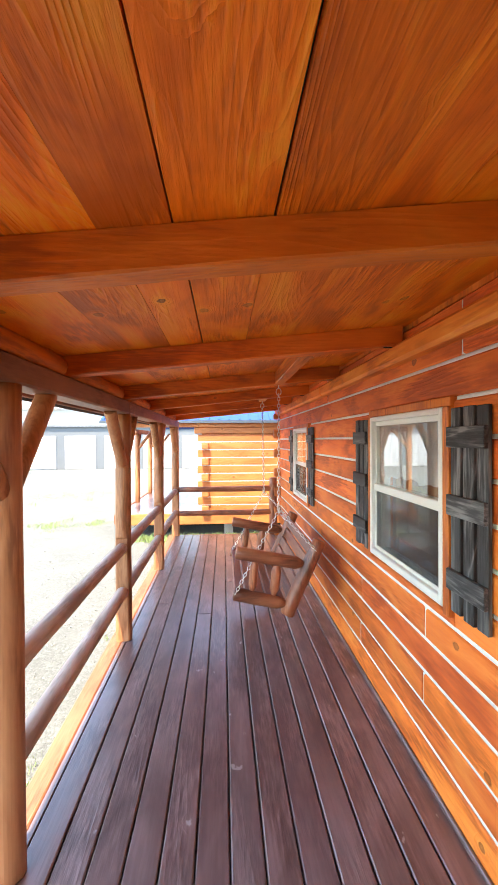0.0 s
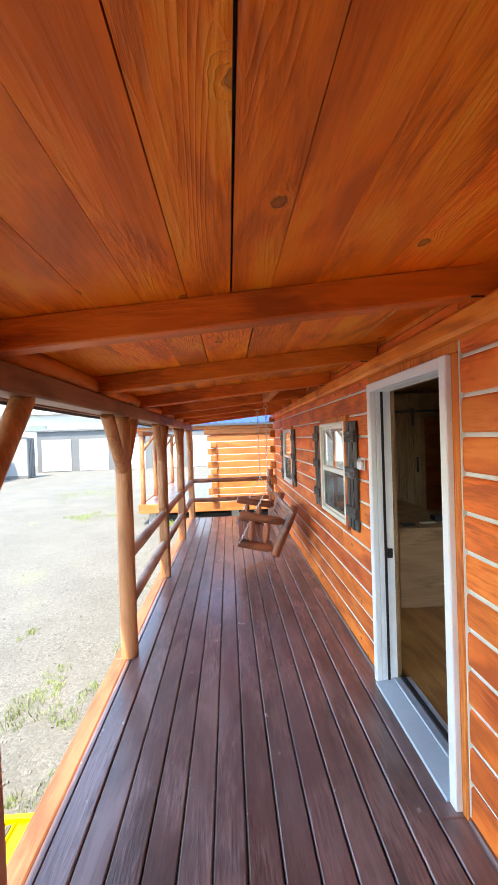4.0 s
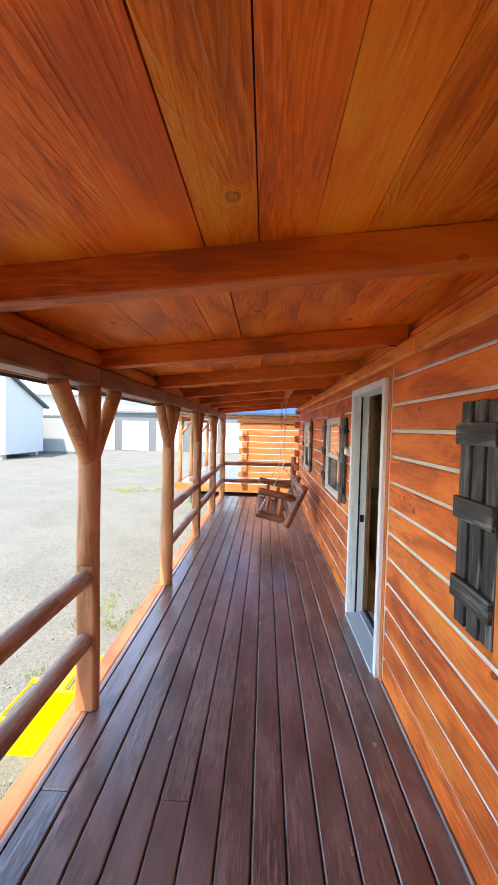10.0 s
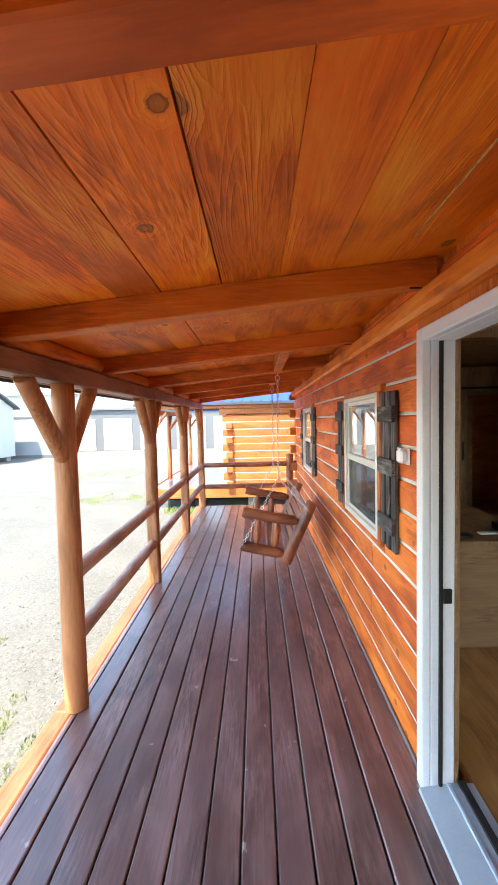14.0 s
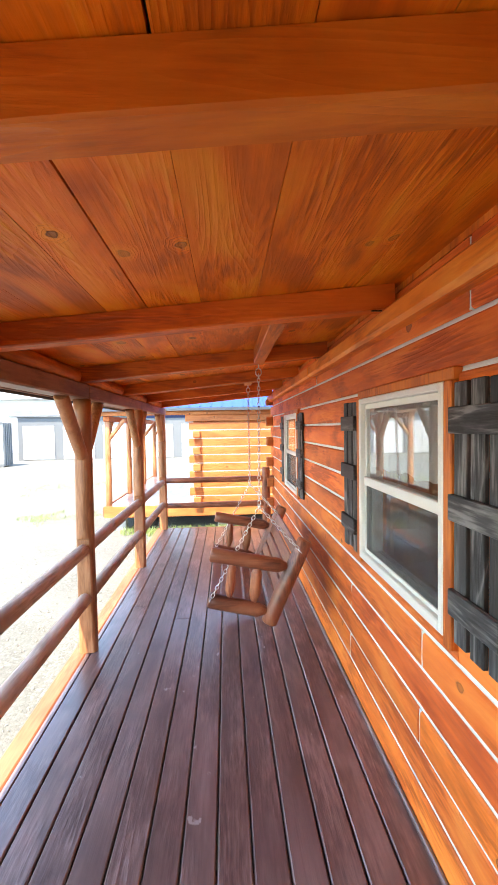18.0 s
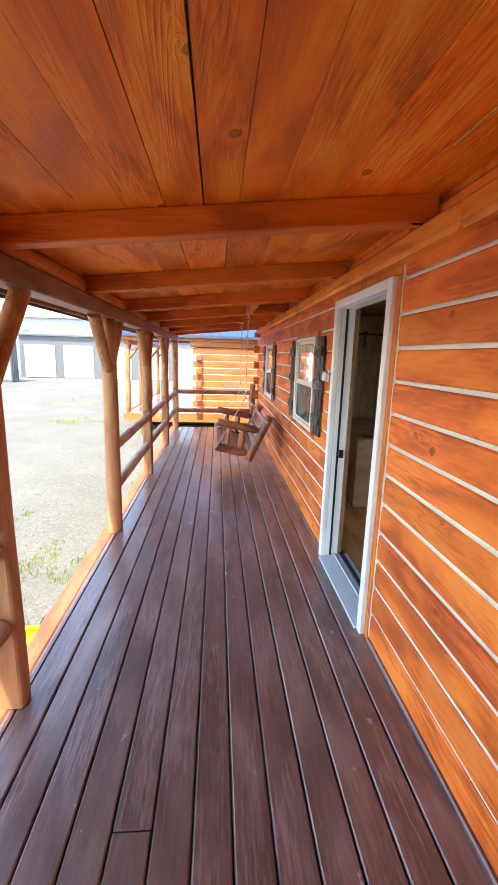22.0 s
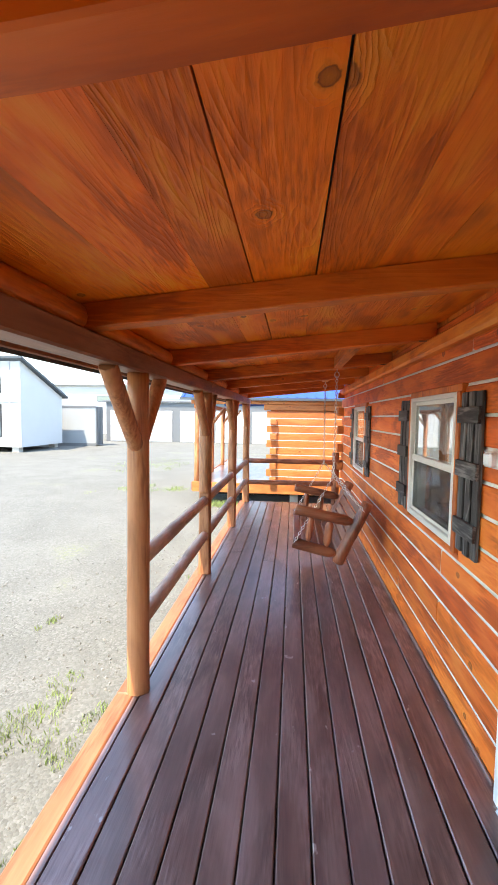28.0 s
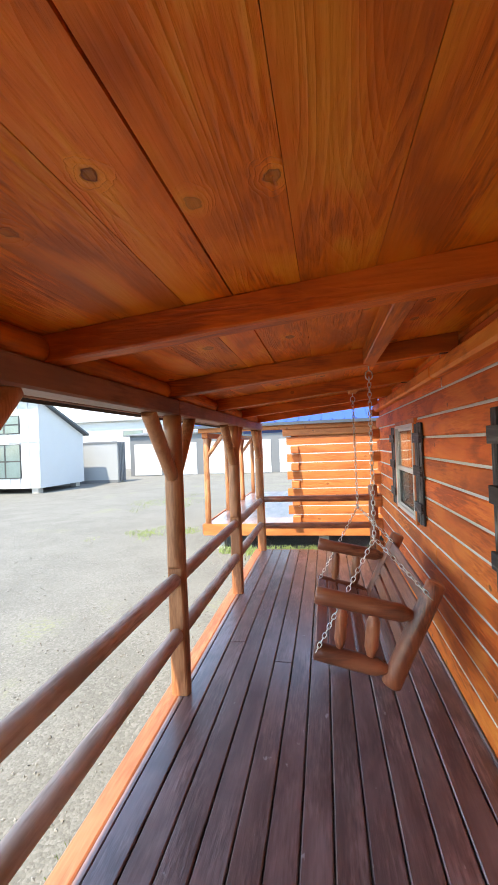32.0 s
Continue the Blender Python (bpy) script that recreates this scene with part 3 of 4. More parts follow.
# ---- porch ceiling, rafters, beam ----
ceil = Mesh()
EAVE = -1.235
ROWS = ((BACK - 0.2, -0.81, [EAVE, -0.93, -0.63, -0.335, -0.025, 0.133, 0.288, 0.442, 0.58, 0.786, 1.12]),
        (-0.81, 0.43, [EAVE, -0.98, -0.74, -0.46, -0.297, -0.14, 0.013, 0.154, 0.31, 0.55, 0.79, 1.12]),
        (0.43, 1.68, [EAVE, -0.88, -0.56, -0.308, -0.128, 0.12, 0.355, 0.56, 0.785, 1.12]),
        (1.68, 4.17, [EAVE, -0.88, -0.54, -0.29, -0.118, 0.116, 0.362, 0.58, 0.80, 1.12]),
        (4.17, END + 0.12, [EAVE, -0.91, -0.60, -0.33, -0.10, 0.13, 0.36, 0.60, 0.82, 1.12]))
WIDE = {-0.128: 0.0021, 0.12: 0.0034, 0.013: 0.0032, -0.14: 0.0016, -0.025: 0.0026, 0.133: 0.0016, -0.118: 0.003}
for a, c, rows in ROWS:
    for xa, xb in zip(rows, rows[1:]):
        ga = WIDE.get(xa, 0.0009)
        gb = WIDE.get(xb, 0.0009)
        dz = rng.uniform(0, 0.003)
        lo0, lo1 = under(xa) + dz, under(xb) + dz
        ceil.add([(xa + ga, a, lo0 + 0.02), (xb - gb, a, lo1 + 0.02), (xb - gb, c, lo1 + 0.02), (xa + ga, c, lo0 + 0.02),
                  (xa + ga, a, lo0), (xb - gb, a, lo1), (xb - gb, c, lo1), (xa + ga, c, lo0)],
                 [(0, 1, 2, 3), (7, 6, 5, 4), (0, 4, 5, 1), (1, 5, 6, 2), (2, 6, 7, 3), (3, 7, 4, 0)])
tagged(part("ceiling", ceil, M_ceiling, fix=False), "orange-stained knotty pine board porch ceiling", "ceiling", kind="structure")
for a, c in ((-1.10, -0.87), (-0.76, -0.02), (0.5, 1.4)):
    tagged(part("trim", Mesh().box(0.806, 0.8105, a, c, under(0.806) - 0.003, under(0.806) + 0.004), M_newwood), "pale thin strip between two ceiling boards", "trim", kind="structure")
roof = thing("roof", "metal-covered porch roof above the boards", "roof", kind="structure")
b = Mesh()
b.prism([(EAVE - 0.03, under(EAVE) + 0.026), (1.2, under(1.2) + 0.026), (1.2, under(1.2) + 0.05), (EAVE - 0.03, under(EAVE) + 0.05)], 1, BACK - 0.3, END + 0.2)
b.prism([(0.9, 2.9), (5.4, 3.6), (5.4, 3.64), (0.9, 2.94)], 1, BACK - 0.3, END + 0.2)
part("roof_sheet", b, M_roofdark, roof)
part("fascia", Mesh().box(EAVE - 0.03, EAVE, BACK - 0.25, END + 0.15, under(EAVE) - 0.135, under(EAVE) + 0.022, 0.004), M_girder, roof, "brown-stained fascia board")
part("drip_edge", Mesh().box(EAVE - 0.038, EAVE - 0.031, BACK - 0.27, END + 0.17, under(EAVE) - 0.155, under(EAVE) + 0.04, 0.001), M_roofdark, roof)
part("wall_above", Mesh().box(1.02, 1.2, BACK, END - 0.02, 2.31, 2.92), M_trim, roof)

rafters = thing("rafters", "square orange-stained rafters under the porch ceiling", "rafter", kind="structure")
for y in RAFTERS:
    w, h = 0.092, 0.108
    lo, hi = EAVE + 0.02, 0.985
    b = Mesh()
    ring, n = [], 26
    for i in range(n + 1):
        x = lo + (hi - lo) * i / n
        zt, zb = under(x) - 0.001, under(x) - h + 0.004 * noise.noise((x * 2.1, y, 0.0))
        e0 = 0.006 + 0.004 * noise.noise((x * 6.0, y, 4.0))
        e1 = 0.006 + 0.004 * noise.noise((x * 6.0, y, 8.0))
        s0, s1 = 0.003 * noise.noise((x * 2.7, y, 12.0)), 0.003 * noise.noise((x * 2.7, y, 16.0))
        ring.append([(x, y + s0, zt), (x, y + s0, zb + e0), (x, y + s0 + e0, zb), (x, y + w + s1 - e1, zb), (x, y + w + s1, zb + e1), (x, y + w + s1, zt)])
    verts = [p for r in ring for p in r]
    faces = [(6 * i + j, 6 * i + (j + 1) % 6, 6 * i + 6 + (j + 1) % 6, 6 * i + 6 + j) for i in range(n) for j in range(6)]
    faces += [tuple(range(6)), tuple(range(6 * n, 6 * n + 6))]
    r = part("rafter", b.add(verts, faces), M_rafter, rafters)
    part("tie_strap", Mesh().box(0.875, 0.923, y - 0.006, y - 0.002, under(0.88) - 0.118, under(0.88) - 0.112), M_black, r, "black steel strap")
ledger = thing("ledger", "orange-stained ledger board along the wall top", "ledger", kind="structure")
cuts = [BACK, 0.12, 4.6, END + 0.1]
for a, c in zip(cuts, cuts[1:]):
    part("ledger_board", Mesh().box(0.925, WALL + 0.02, a + 0.002, c - 0.002, 2.118 + rng.uniform(-0.004, 0.004), 2.222, 0.018), M_ledger, ledger)
beam = thing("porch_beam", "long square stained beam carried by the posts", "beam", kind="structure")
cuts = [BACK, 0.32, 4.23, END + 0.1]
for a, c in zip(cuts, cuts[1:]):
    part("beam_timber", Mesh().box(-0.945, -0.805, a + 0.001, c - 0.001, 1.925, under(-0.875) - 0.112, 0.010), M_girder, beam)
ys = [BACK] + RAFTERS + [END + 0.1]
for i, (a, c) in enumerate(zip(ys, ys[1:])):
    part("blocking", Mesh().log((-0.885, a + (0.092 if i else 0), 2.09), (-0.885, c, 2.09), 0.062, seg=12, rings=4, wob=0.03, seed=i), M_beam, beam)

# ---- posts, braces, railings ----
def trunk(y, lean, seed, sides):
    """A round log hewn flat, up to the top rail, on the sides that carry rails."""
    b, seg = Mesh(), 32
    zs = [0.004, 0.012, 0.2, 0.42, 0.62, 0.80, 0.872, 0.884, 0.90, 1.05, 1.2, 1.35, 1.5, 1.65, 1.8, 1.925]
    for z in zs:
        off = [0.006 * noise.noise((z * 1.5, seed, q)) for q in (3.1, 9.7)]
        for i in range(seg):
            a = 2 * math.pi * (i + 0.5) / seg
            c, d = math.cos(a), math.sin(a)
            wob = 1 + 0.035 * noise.noise((c * 1.3 + seed, d * 1.3, z * 2.0))
            r = (0.0685 - 0.003 * z) * wob
            dy = d * r
            if z < 0.88:
                dy = max(-0.047 if -1 in sides else -1, min(0.047 if 1 in sides else 1, dy))
            b.v.append((PX + c * r + off[0] + lean * z, y + dy + off[1], z))
    n = len(zs)
    b.f = [(j * seg + i, j * seg + (i + 1) % seg, (j + 1) * seg + (i + 1) % seg, (j + 1) * seg + i) for j in range(n - 1) for i in range(seg)]
    b.s = [zs[j] >= 0.884 or not (-1 in sides or 1 in sides) or abs(math.sin(2 * math.pi * (i + 1) / seg)) < 0.6 for j in range(n - 1) for i in range(seg)]
    b.f += [tuple(reversed(range(seg))), tuple(range((n - 1) * seg, n * seg))]
    b.s += [False, False]
    return b


for i, y in enumerate(POSTS):
    post = thing("porch_post", "peeled log porch post hewn flat beside the rails, with braces" if 0 < i < 7 else "round peeled log porch post, stained brown", "post", (PX, y, 0), group="porch posts")
    lean = rng.uniform(-0.006, 0.006)
    part("trunk", trunk(y, lean / 2, i * 3.7, [q for q, bay in ((-1, i - 1), (1, i)) if bay not in (-1, 3, 7)]), M_post, post)
    for s in (-1, 1):
        if i == 7 and s > 0:
            continue
        part("brace", Mesh().log((PX, y + s * 0.03, 1.50), (PX, y + s * 0.40, 1.925), 0.046, 0.048, seg=12, rings=6, wob=0.05, chamfer=0.004, seed=i * 5.1 + s), M_post, post)


def railing(y0, y1, seed):
    rail = thing("railing", "pair of round brown log rails between porch posts", "railing", (PX, y0, 0), group="porch railings")
    for z, r in ((0.80, 0.050), (0.425, 0.052)):
        part("rail", Mesh().log((PX, y0, z), (PX, y1, z + 0.012 * noise.noise((seed, z, 0))), r, r * 0.94, seg=14, rings=12, wob=0.05, seed=seed + z), M_rail, rail)
    return rail


for i, (a, c) in enumerate(zip(POSTS, POSTS[1:])):
    if i != 3:
        railing(a + 0.055, c - 0.055, i * 7.3)
end_rail = thing("end_railing", "log railing closing the far end of the deck", "railing", (0, 8.05, 0))
for z in (0.82, 0.40):
    part("rail", Mesh().log((PX + 0.06, 8.05, z), (0.84, 8.05, z + 0.005), 0.046, 0.050, seg=14, rings=8, wob=0.06, seed=z * 40), M_swing, end_rail)
    part("stub", Mesh().log((0.93, 8.05, z + 0.02), (1.06, 8.05, z + 0.02), 0.046, seg=12, rings=2, seed=z * 9), M_swing, end_rail)
part("end_post", Mesh().log((0.88, 8.05, 0.002), (0.875, 8.05, 1.02), 0.074, 0.068, seg=16, rings=8, wob=0.06, seed=91), M_upright, end_rail)


# ---- windows and shutters ----
def shutter(y0, y1, z0, z1):
    s = thing("shutter", "black-stained board shutter with three battens, fixed beside the window", "shutter", (WALL, (y0 + y1) / 2, z0), group="window shutters")
    w = (y1 - y0 - 0.048) / 3
    for i in range(3):
        a = y0 + i * (w + 0.024)
        part("board", Mesh().box(WALL - 0.027, WALL - 0.008, a, a + w, z0 + rng.uniform(-0.012, 0.006), z1 + rng.uniform(-0.004, 0.006), 0.003), M_shutter, s)
    for z in (z0 + 0.10, (z0 + z1) / 2 - 0.02, z1 - 0.17):
        part("batten", Mesh().box(WALL - 0.047, WALL - 0.027, y0 - 0.004, y1 + 0.004, z, z + 0.088, 0.003), M_batten, s)
    return s


def window(n, y0, y1):
    z0, z1 = WZ
    win = thing("window_%d" % n, "white vinyl single-hung window with half screen in orange wood trim", "window", (WALL, (y0 + y1) / 2, z0), kind="structure")
    t = 0.05
    for a, c, d, e in ((y0 - t, y0, z0 - 0.03, z1), (y1, y1 + t, z0 - 0.03, z1), (y0 - t, y1 + t, z1 + 0.001, z1 + 0.045)):
        part("trim", Mesh().box(WALL - (0.030 if e == z1 else 0.022), WALL + 0.12, a, c, d, e, 0.004), M_trim, win)
    f = 0.030
    fx = WALL - 0.034
    for a, c, d, e in ((y0, y0 + f, z0, z1), (y1 - f, y1, z0, z1), (y0 + f, y1 - f, z1 - f, z1), (y0 + f, y1 - f, z0, z0 + f + 0.012)):
        part("window_frame", Mesh().box(fx, WALL + 0.10, a, c, d, e, 0.005), M_almond, win)
    zm = z0 + 0.49 * (z1 - z0)
    part("meeting_rail", Mesh().box(fx + 0.018, WALL + 0.05, y0 + f, y1 - f, zm - 0.022, zm + 0.026, 0.004), M_almond, win)
    for a, c in ((y0 + f, y0 + f + 0.022), (y1 - f - 0.022, y1 - f)):
        part("sash_stile", Mesh().box(fx + 0.028, WALL + 0.05, a, c, zm + 0.026, z1 - f, 0.003), M_almond, win)
        part("screen_frame", Mesh().box(fx + 0.022, fx + 0.036, a, c - 0.008 if a == y0 + f else c, z0 + f + 0.012, zm - 0.022, 0.002), M_almond, win)
    part("sash_rail", Mesh().box(fx + 0.028, WALL + 0.05, y0 + f + 0.022, y1 - f - 0.022, z1 - f - 0.03, z1 - f, 0.003), M_almond, win)
    part("screen_rail", Mesh().box(fx + 0.022, fx + 0.036, y0 + f + 0.022, y1 - f - 0.022, z0 + f + 0.012, z0 + f + 0.032, 0.002), M_almond, win)
    up = part("pane", Mesh().box(WALL - 0.005, WALL - 0.001, y0 + f + 0.022, y1 - f - 0.022, zm + 0.026, z1 - f - 0.03), M_glass, win)
    low = part("pane", Mesh().box(WALL + 0.012, WALL + 0.016, y0 + f, y1 - f, z0 + f + 0.012, zm - 0.022), M_glass, win)
    up.visible_shadow = low.visible_shadow = False
    part("screen", Mesh().box(fx + 0.027, fx + 0.029, y0 + f + 0.02, y1 - f - 0.02, z0 + f + 0.03, zm - 0.024), M_screen, win)
    part("blind_cord", Mesh().tube((WALL + 0.06, y0 + 0.12, zm), (WALL + 0.06, y0 + 0.12, z1 - 0.06), 0.003), M_paper, win)
    return win


def curtain(y0, y1, z0, z1):
    """A white sheet with soft folds, its hem uneven, that whitens a pane from behind."""
    ob = thing("window_curtain", "white folded sheet added behind the upper window sash to whiten the pane", "curtain", (WALL + 0.02, (y0 + y1) / 2, z1))
    n, m = 48, 8
    b = Mesh()
    for j in range(m + 1):
        for i in range(n + 1):
            y = y0 + (y1 - y0) * i / n
            hem = z0 + 0.035 * noise.noise((y * 9.0, 2.0, 0.0))
            x = WALL + 0.016 + 0.006 * math.sin(y * 75.0 + 2.0 * noise.noise((y * 6.0, 0.0, 0.0))) + 0.003 * noise.noise((y * 20, j * 0.3, 1.0))
            b.v.append((x, y, hem + (z1 - hem) * j / m))
    w = n + 1
    b.f = [(j * w + i, j * w + i + 1, (j + 1) * w + i + 1, (j + 1) * w + i) for j in range(m) for i in range(n)]
    b.s = [True] * len(b.f)
    part("cloth", b, M_paper, ob, fix=False)
    part("curtain_rod", Mesh().tube((WALL + 0.03, y0 - 0.01, z1 + 0.003), (WALL + 0.03, y1 + 0.01, z1 + 0.003), 0.006), M_paper, ob)


# Added sheet gives the upper pane its pale, reflective look.
curtain(2.50, 3.29, 1.47, 1.785)
for n, (a, c) in enumerate(WINDOWS):
    window(n + 1, a, c)
    shutter(c + 0.065, c + 0.32, 0.955, 1.835) if n != 0 else None
    shutter(a - 0.32, a - 0.065, 0.955, 1.835) if n != 0 else None
papers = thing("window_papers", "white paper sheets taped inside the window", "paper", (WALL + 0.03, -1.0, 1.4))
part("sheet", Mesh().box(WALL + 0.003, WALL + 0.0045, -1.04, -0.755, 1.475, 1.60), M_paper, papers)
part("sheet", Mesh().box(WALL + 0.005, WALL + 0.0065, -1.03, -0.752, 1.385, 1.462), M_paper, papers)
shutter(-0.63, -0.342, 0.935, 1.83)


# ---- doorway ----
def doorway():
    y0, y1, z1 = DOOR
    d = thing("door_frame", "white painted exterior door frame with metal threshold, standing open", "door frame", (WALL, (y0 + y1) / 2, 0), kind="structure")
    t = 0.05
    for a, c, e, g in ((y0 - t, y0, 0.0, z1), (y1, y1 + t, 0.0, z1), (y0 - t, y1 + t, z1 + 0.001, z1 + t)):
        part("trim", Mesh().box(WALL - 0.014, WALL + 0.12, a, c, e + 0.002, g, 0.004), M_trim, d)
    for a in (y0 - t - 0.007, y1 + t):
        part("caulk", Mesh().box(WALL - 0.006, WALL + 0.02, a, a + 0.007, 0.03, z1 + t), M_chink, d)
    m = 0.058
    for a, c, e, g in ((y0, y0 + m, 0.0, z1), (y1 - m, y1, 0.0, z1), (y0 + m, y1 - m, z1 - m, z1)):
        part("brickmould", Mesh().box(WALL - 0.042, WALL + 0.0, a, c, e + 0.002, g, 0.006), M_vinyl, d)
        part("jamb", Mesh().box(WALL + 0.001, WALL + 0.105, a + (0.012 if a == y0 else 0) - (0.0 if a != y1 - m else -0.0), c - 0.008 if a == y0 else c, e + 0.002, g, 0.004), M_vinyl, d)
    part("weatherstrip", Mesh().box(WALL + 0.034, WALL + 0.048, y1 - m - 0.012, y1 - m, 0.03, z1 - m), M_rubber, d)
    part("strike_plate", Mesh().box(WALL + 0.052, WALL + 0.088, y1 - m - 0.014, y1 - m - 0.001, 0.87, 0.935, 0.003), M_black, d)
    b = Mesh().prism([(WALL - 0.055, 0.003), (WALL + 0.19, 0.003), (WALL + 0.19, 0.036), (WALL + 0.09, 0.036), (WALL - 0.05, 0.016)], 1, y0 + m, y1 - m)
    part("threshold", b, M_alu, d)
    part("threshold_lip", Mesh().box(WALL + 0.07, WALL + 0.088, y0 + m, y1 - m, 0.030, 0.0405, 0.003), M_alu, d)
    for a, c, e, g in ((y0 + 0.02, y0 + m - 0.002, 0.03, z1 - m), (y1 - m + 0.002, y1 - 0.02, 0.03, z1 - m), (y0 + 0.02, y1 - 0.02, z1 - m + 0.001, z1 - 0.01)):
        part("inner_casing", Mesh().box(WALL + 0.106, WALL + 0.122, a, c, e, g, 0.003), M_cabinet, d)
    part("sweep", Mesh().box(WALL + 0.12, WALL + 0.15, y0 + m, y1 - m, 0.036, 0.05), M_rubber, d)


doorway()

# ---- inside the cabin ----
room = thing("cabin_room", "dim unlit cabin room with pine walls", "room", kind="structure")
part("floor_base", Mesh().box(1.19, 5.2, BACK, END, -0.1, 0.0), M_pine, room)
for i in range(16):
    x = 1.20 + i * 0.16
    part("floor_plank", Mesh().box(x, x + 0.159, -1.5, 4.2, 0.0, 0.024, 0.001), M_pine, room)
# The back wall's two unseen openings are added to bring daylight into the room.
part("wall_back", Mesh().box(5.0, 5.2, BACK, END, 2.15, 2.9).box(5.0, 5.2, BACK, -3.6, 0.0, 2.15).box(5.0, 5.2, -0.8, 0.2, 0.0, 2.15).box(5.0, 5.2, 2.8, END, 0.0, 2.15), M_pine_dim, room)
part("wall_south", Mesh().box(1.17, 5.0, BACK, BACK + 0.15, 0.0, 2.9), M_pine_dim, room)
part("wall_north", Mesh().box(1.19, 5.0, END - 0.2, END - 0.05, -0.1, 2.9), M_log_x, room)
part("ceiling_boards", Mesh().box(1.17, 5.0, BACK, END, 2.55, 2.6), M_pine_dim, room)
for i in range(5):
    y = -1.0 + i * 1.2
    part("ceiling_joist", Mesh().box(1.17, 5.0, y, y + 0.09, 2.40, 2.548, 0.005), M_pine_dim, room)
isl = thing("kitchen_cabinet", "plain pale wooden cabinet with a worktop", "cabinet", (1.95, 3.4, 0.024))
part("body", Mesh().box(1.60, 2.25, 2.86, 4.4, 0.024, 0.78, 0.004), M_pine_dim, isl)
part("end_panel", Mesh().box(1.595, 2.255, 2.842, 2.859, 0.03, 0.778, 0.004), M_cabinet, isl)
part("worktop", Mesh().box(1.57, 2.30, 2.80, 4.45, 0.781, 0.815, 0.006), M_pine_dim, isl)
for k, (x, y, w, d, hh) in enumerate(((1.72, 2.92, 0.12, 0.09, 0.02), (1.95, 2.98, 0.16, 0.05, 0.012), (2.10, 3.1, 0.08, 0.11, 0.05))):
    clutter = thing("small_box", "small dark packet lying on the worktop", "box", (x, y, 0.816), group="packets on the worktop")
    part("packet", Mesh().box(x - w / 2, x + w / 2, y - d / 2, y + d / 2, 0.816, 0.816 + hh, 0.003), M_black if k != 1 else M_paper, clutter)
part("partition", Mesh().box(1.19, 3.86, 6.98, 7.1, 0.024, 2.5).box(4.60, 5.0, 6.98, 7.1, 0.024, 2.5).box(3.86, 4.60, 6.98, 7.1, 2.02, 2.5), M_pine_dim, room)
for a, c, e, g in ((3.78, 3.86, 0.024, 2.02), (4.60, 4.68, 0.024, 2.02), (3.78, 4.68, 2.021, 2.10)):
    part("doorway_trim", Mesh().box(a, c, 6.955, 6.979, e, g, 0.003), M_cabinet, room)
barn = thing("barn_door", "dark sliding barn door hanging from a black rail", "door", (3.4, 6.92, 0.05))
for i in range(6):
    part("plank", Mesh().box(2.86 + i * 0.15, 3.005 + i * 0.15, 6.905, 6.94, 0.05, 2.02, 0.004), M_pine_dim, barn)
part("rail", Mesh().box(2.6, 4.8, 6.87, 6.89, 2.12, 2.16, 0.003), M_black, barn)
for x in (2.98, 3.58):
    part("hanger", Mesh().box(x, x + 0.05, 6.885, 6.904, 1.85, 2.2, 0.004), M_black, barn)
part("pull_handle", Mesh().box(3.66, 3.69, 6.87, 6.904, 0.95, 1.25, 0.004), M_black, barn)


# ---- porch swing ----
def swing():
    s = thing("porch_swing", "brown log porch swing hanging on chains, tipped back", "swing", (0.47, 4.65, 0.3))
    for n, y in enumerate((4.02, 5.30)):
        part("back_post", Mesh().log((0.500, y, 0.262), (0.782, y, 0.868), 0.060, 0.055, seg=16, rings=9, wob=0.07, chamfer=0.012, seed=n * 11 + 1), M_upright, s, "peeled log upright, varnished")
        part("seat_rail", Mesh().log((0.065, y, 0.448), (0.50, y, 0.352), 0.056, 0.054, seg=16, rings=6, wob=0.07, tip=0.05, seed=n * 11 + 2), M_swing, s)
        part("arm", Mesh().log((0.085, y, 0.782), (0.655, y, 0.672), 0.053, 0.050, seg=16, rings=7, wob=0.07, tip=0.05, seed=n * 11 + 3), M_swing, s)
        part("spindle", Mesh().log((0.215, y, 0.440), (0.245, y, 0.745), 0.036, 0.034, seg=12, rings=5, wob=0.07, tenon=0.035, seed=n * 11 + 4), M_upright, s)
        part("spindle", Mesh().log((0.395, y, 0.400), (0.430, y, 0.705), 0.042, 0.040, seg=12, rings=5, wob=0.07, tenon=0.035, seed=n * 11 + 5), M_upright, s)
    d = Vector((0.445, 0, -0.112)).normalized()
    up = Vector((0.112, 0, 0.445)).normalized()
    for i in range(5):
        c = Vector((0.085, 0, 0.448)) + d * (0.02 + i * 0.088) + up * 0.020
        m = Matrix(((d.x, 0, up.x, c.x), (0, 1, 0, 4.66), (d.z, 0, up.z, c.z), (0, 0, 0, 1)))
        part("seat_slat", Mesh().box(-0.038, 0.038, -0.60, 0.60, -0.011, 0.011, 0.006, m), M_slat, s)
    e = Vector((0.282, 0, 0.606)).normalized()
    f = Vector((-0.606, 0, 0.282)).normalized()
    for i in range(5):
        c = Vector((0.500, 0, 0.262)) + e * (0.13 + i * 0.105) + f * 0.010
        m = Matrix(((f.x, 0, e.x, c.x), (0, 1, 0, 4.66), (f.z, 0, e.z, c.z), (0, 0, 0, 1)))
        part("back_slat", Mesh().box(-0.011, 0.011, -0.60, 0.60, -0.044, 0.044, 0.006, m), M_slat, s)
    return s


swing()


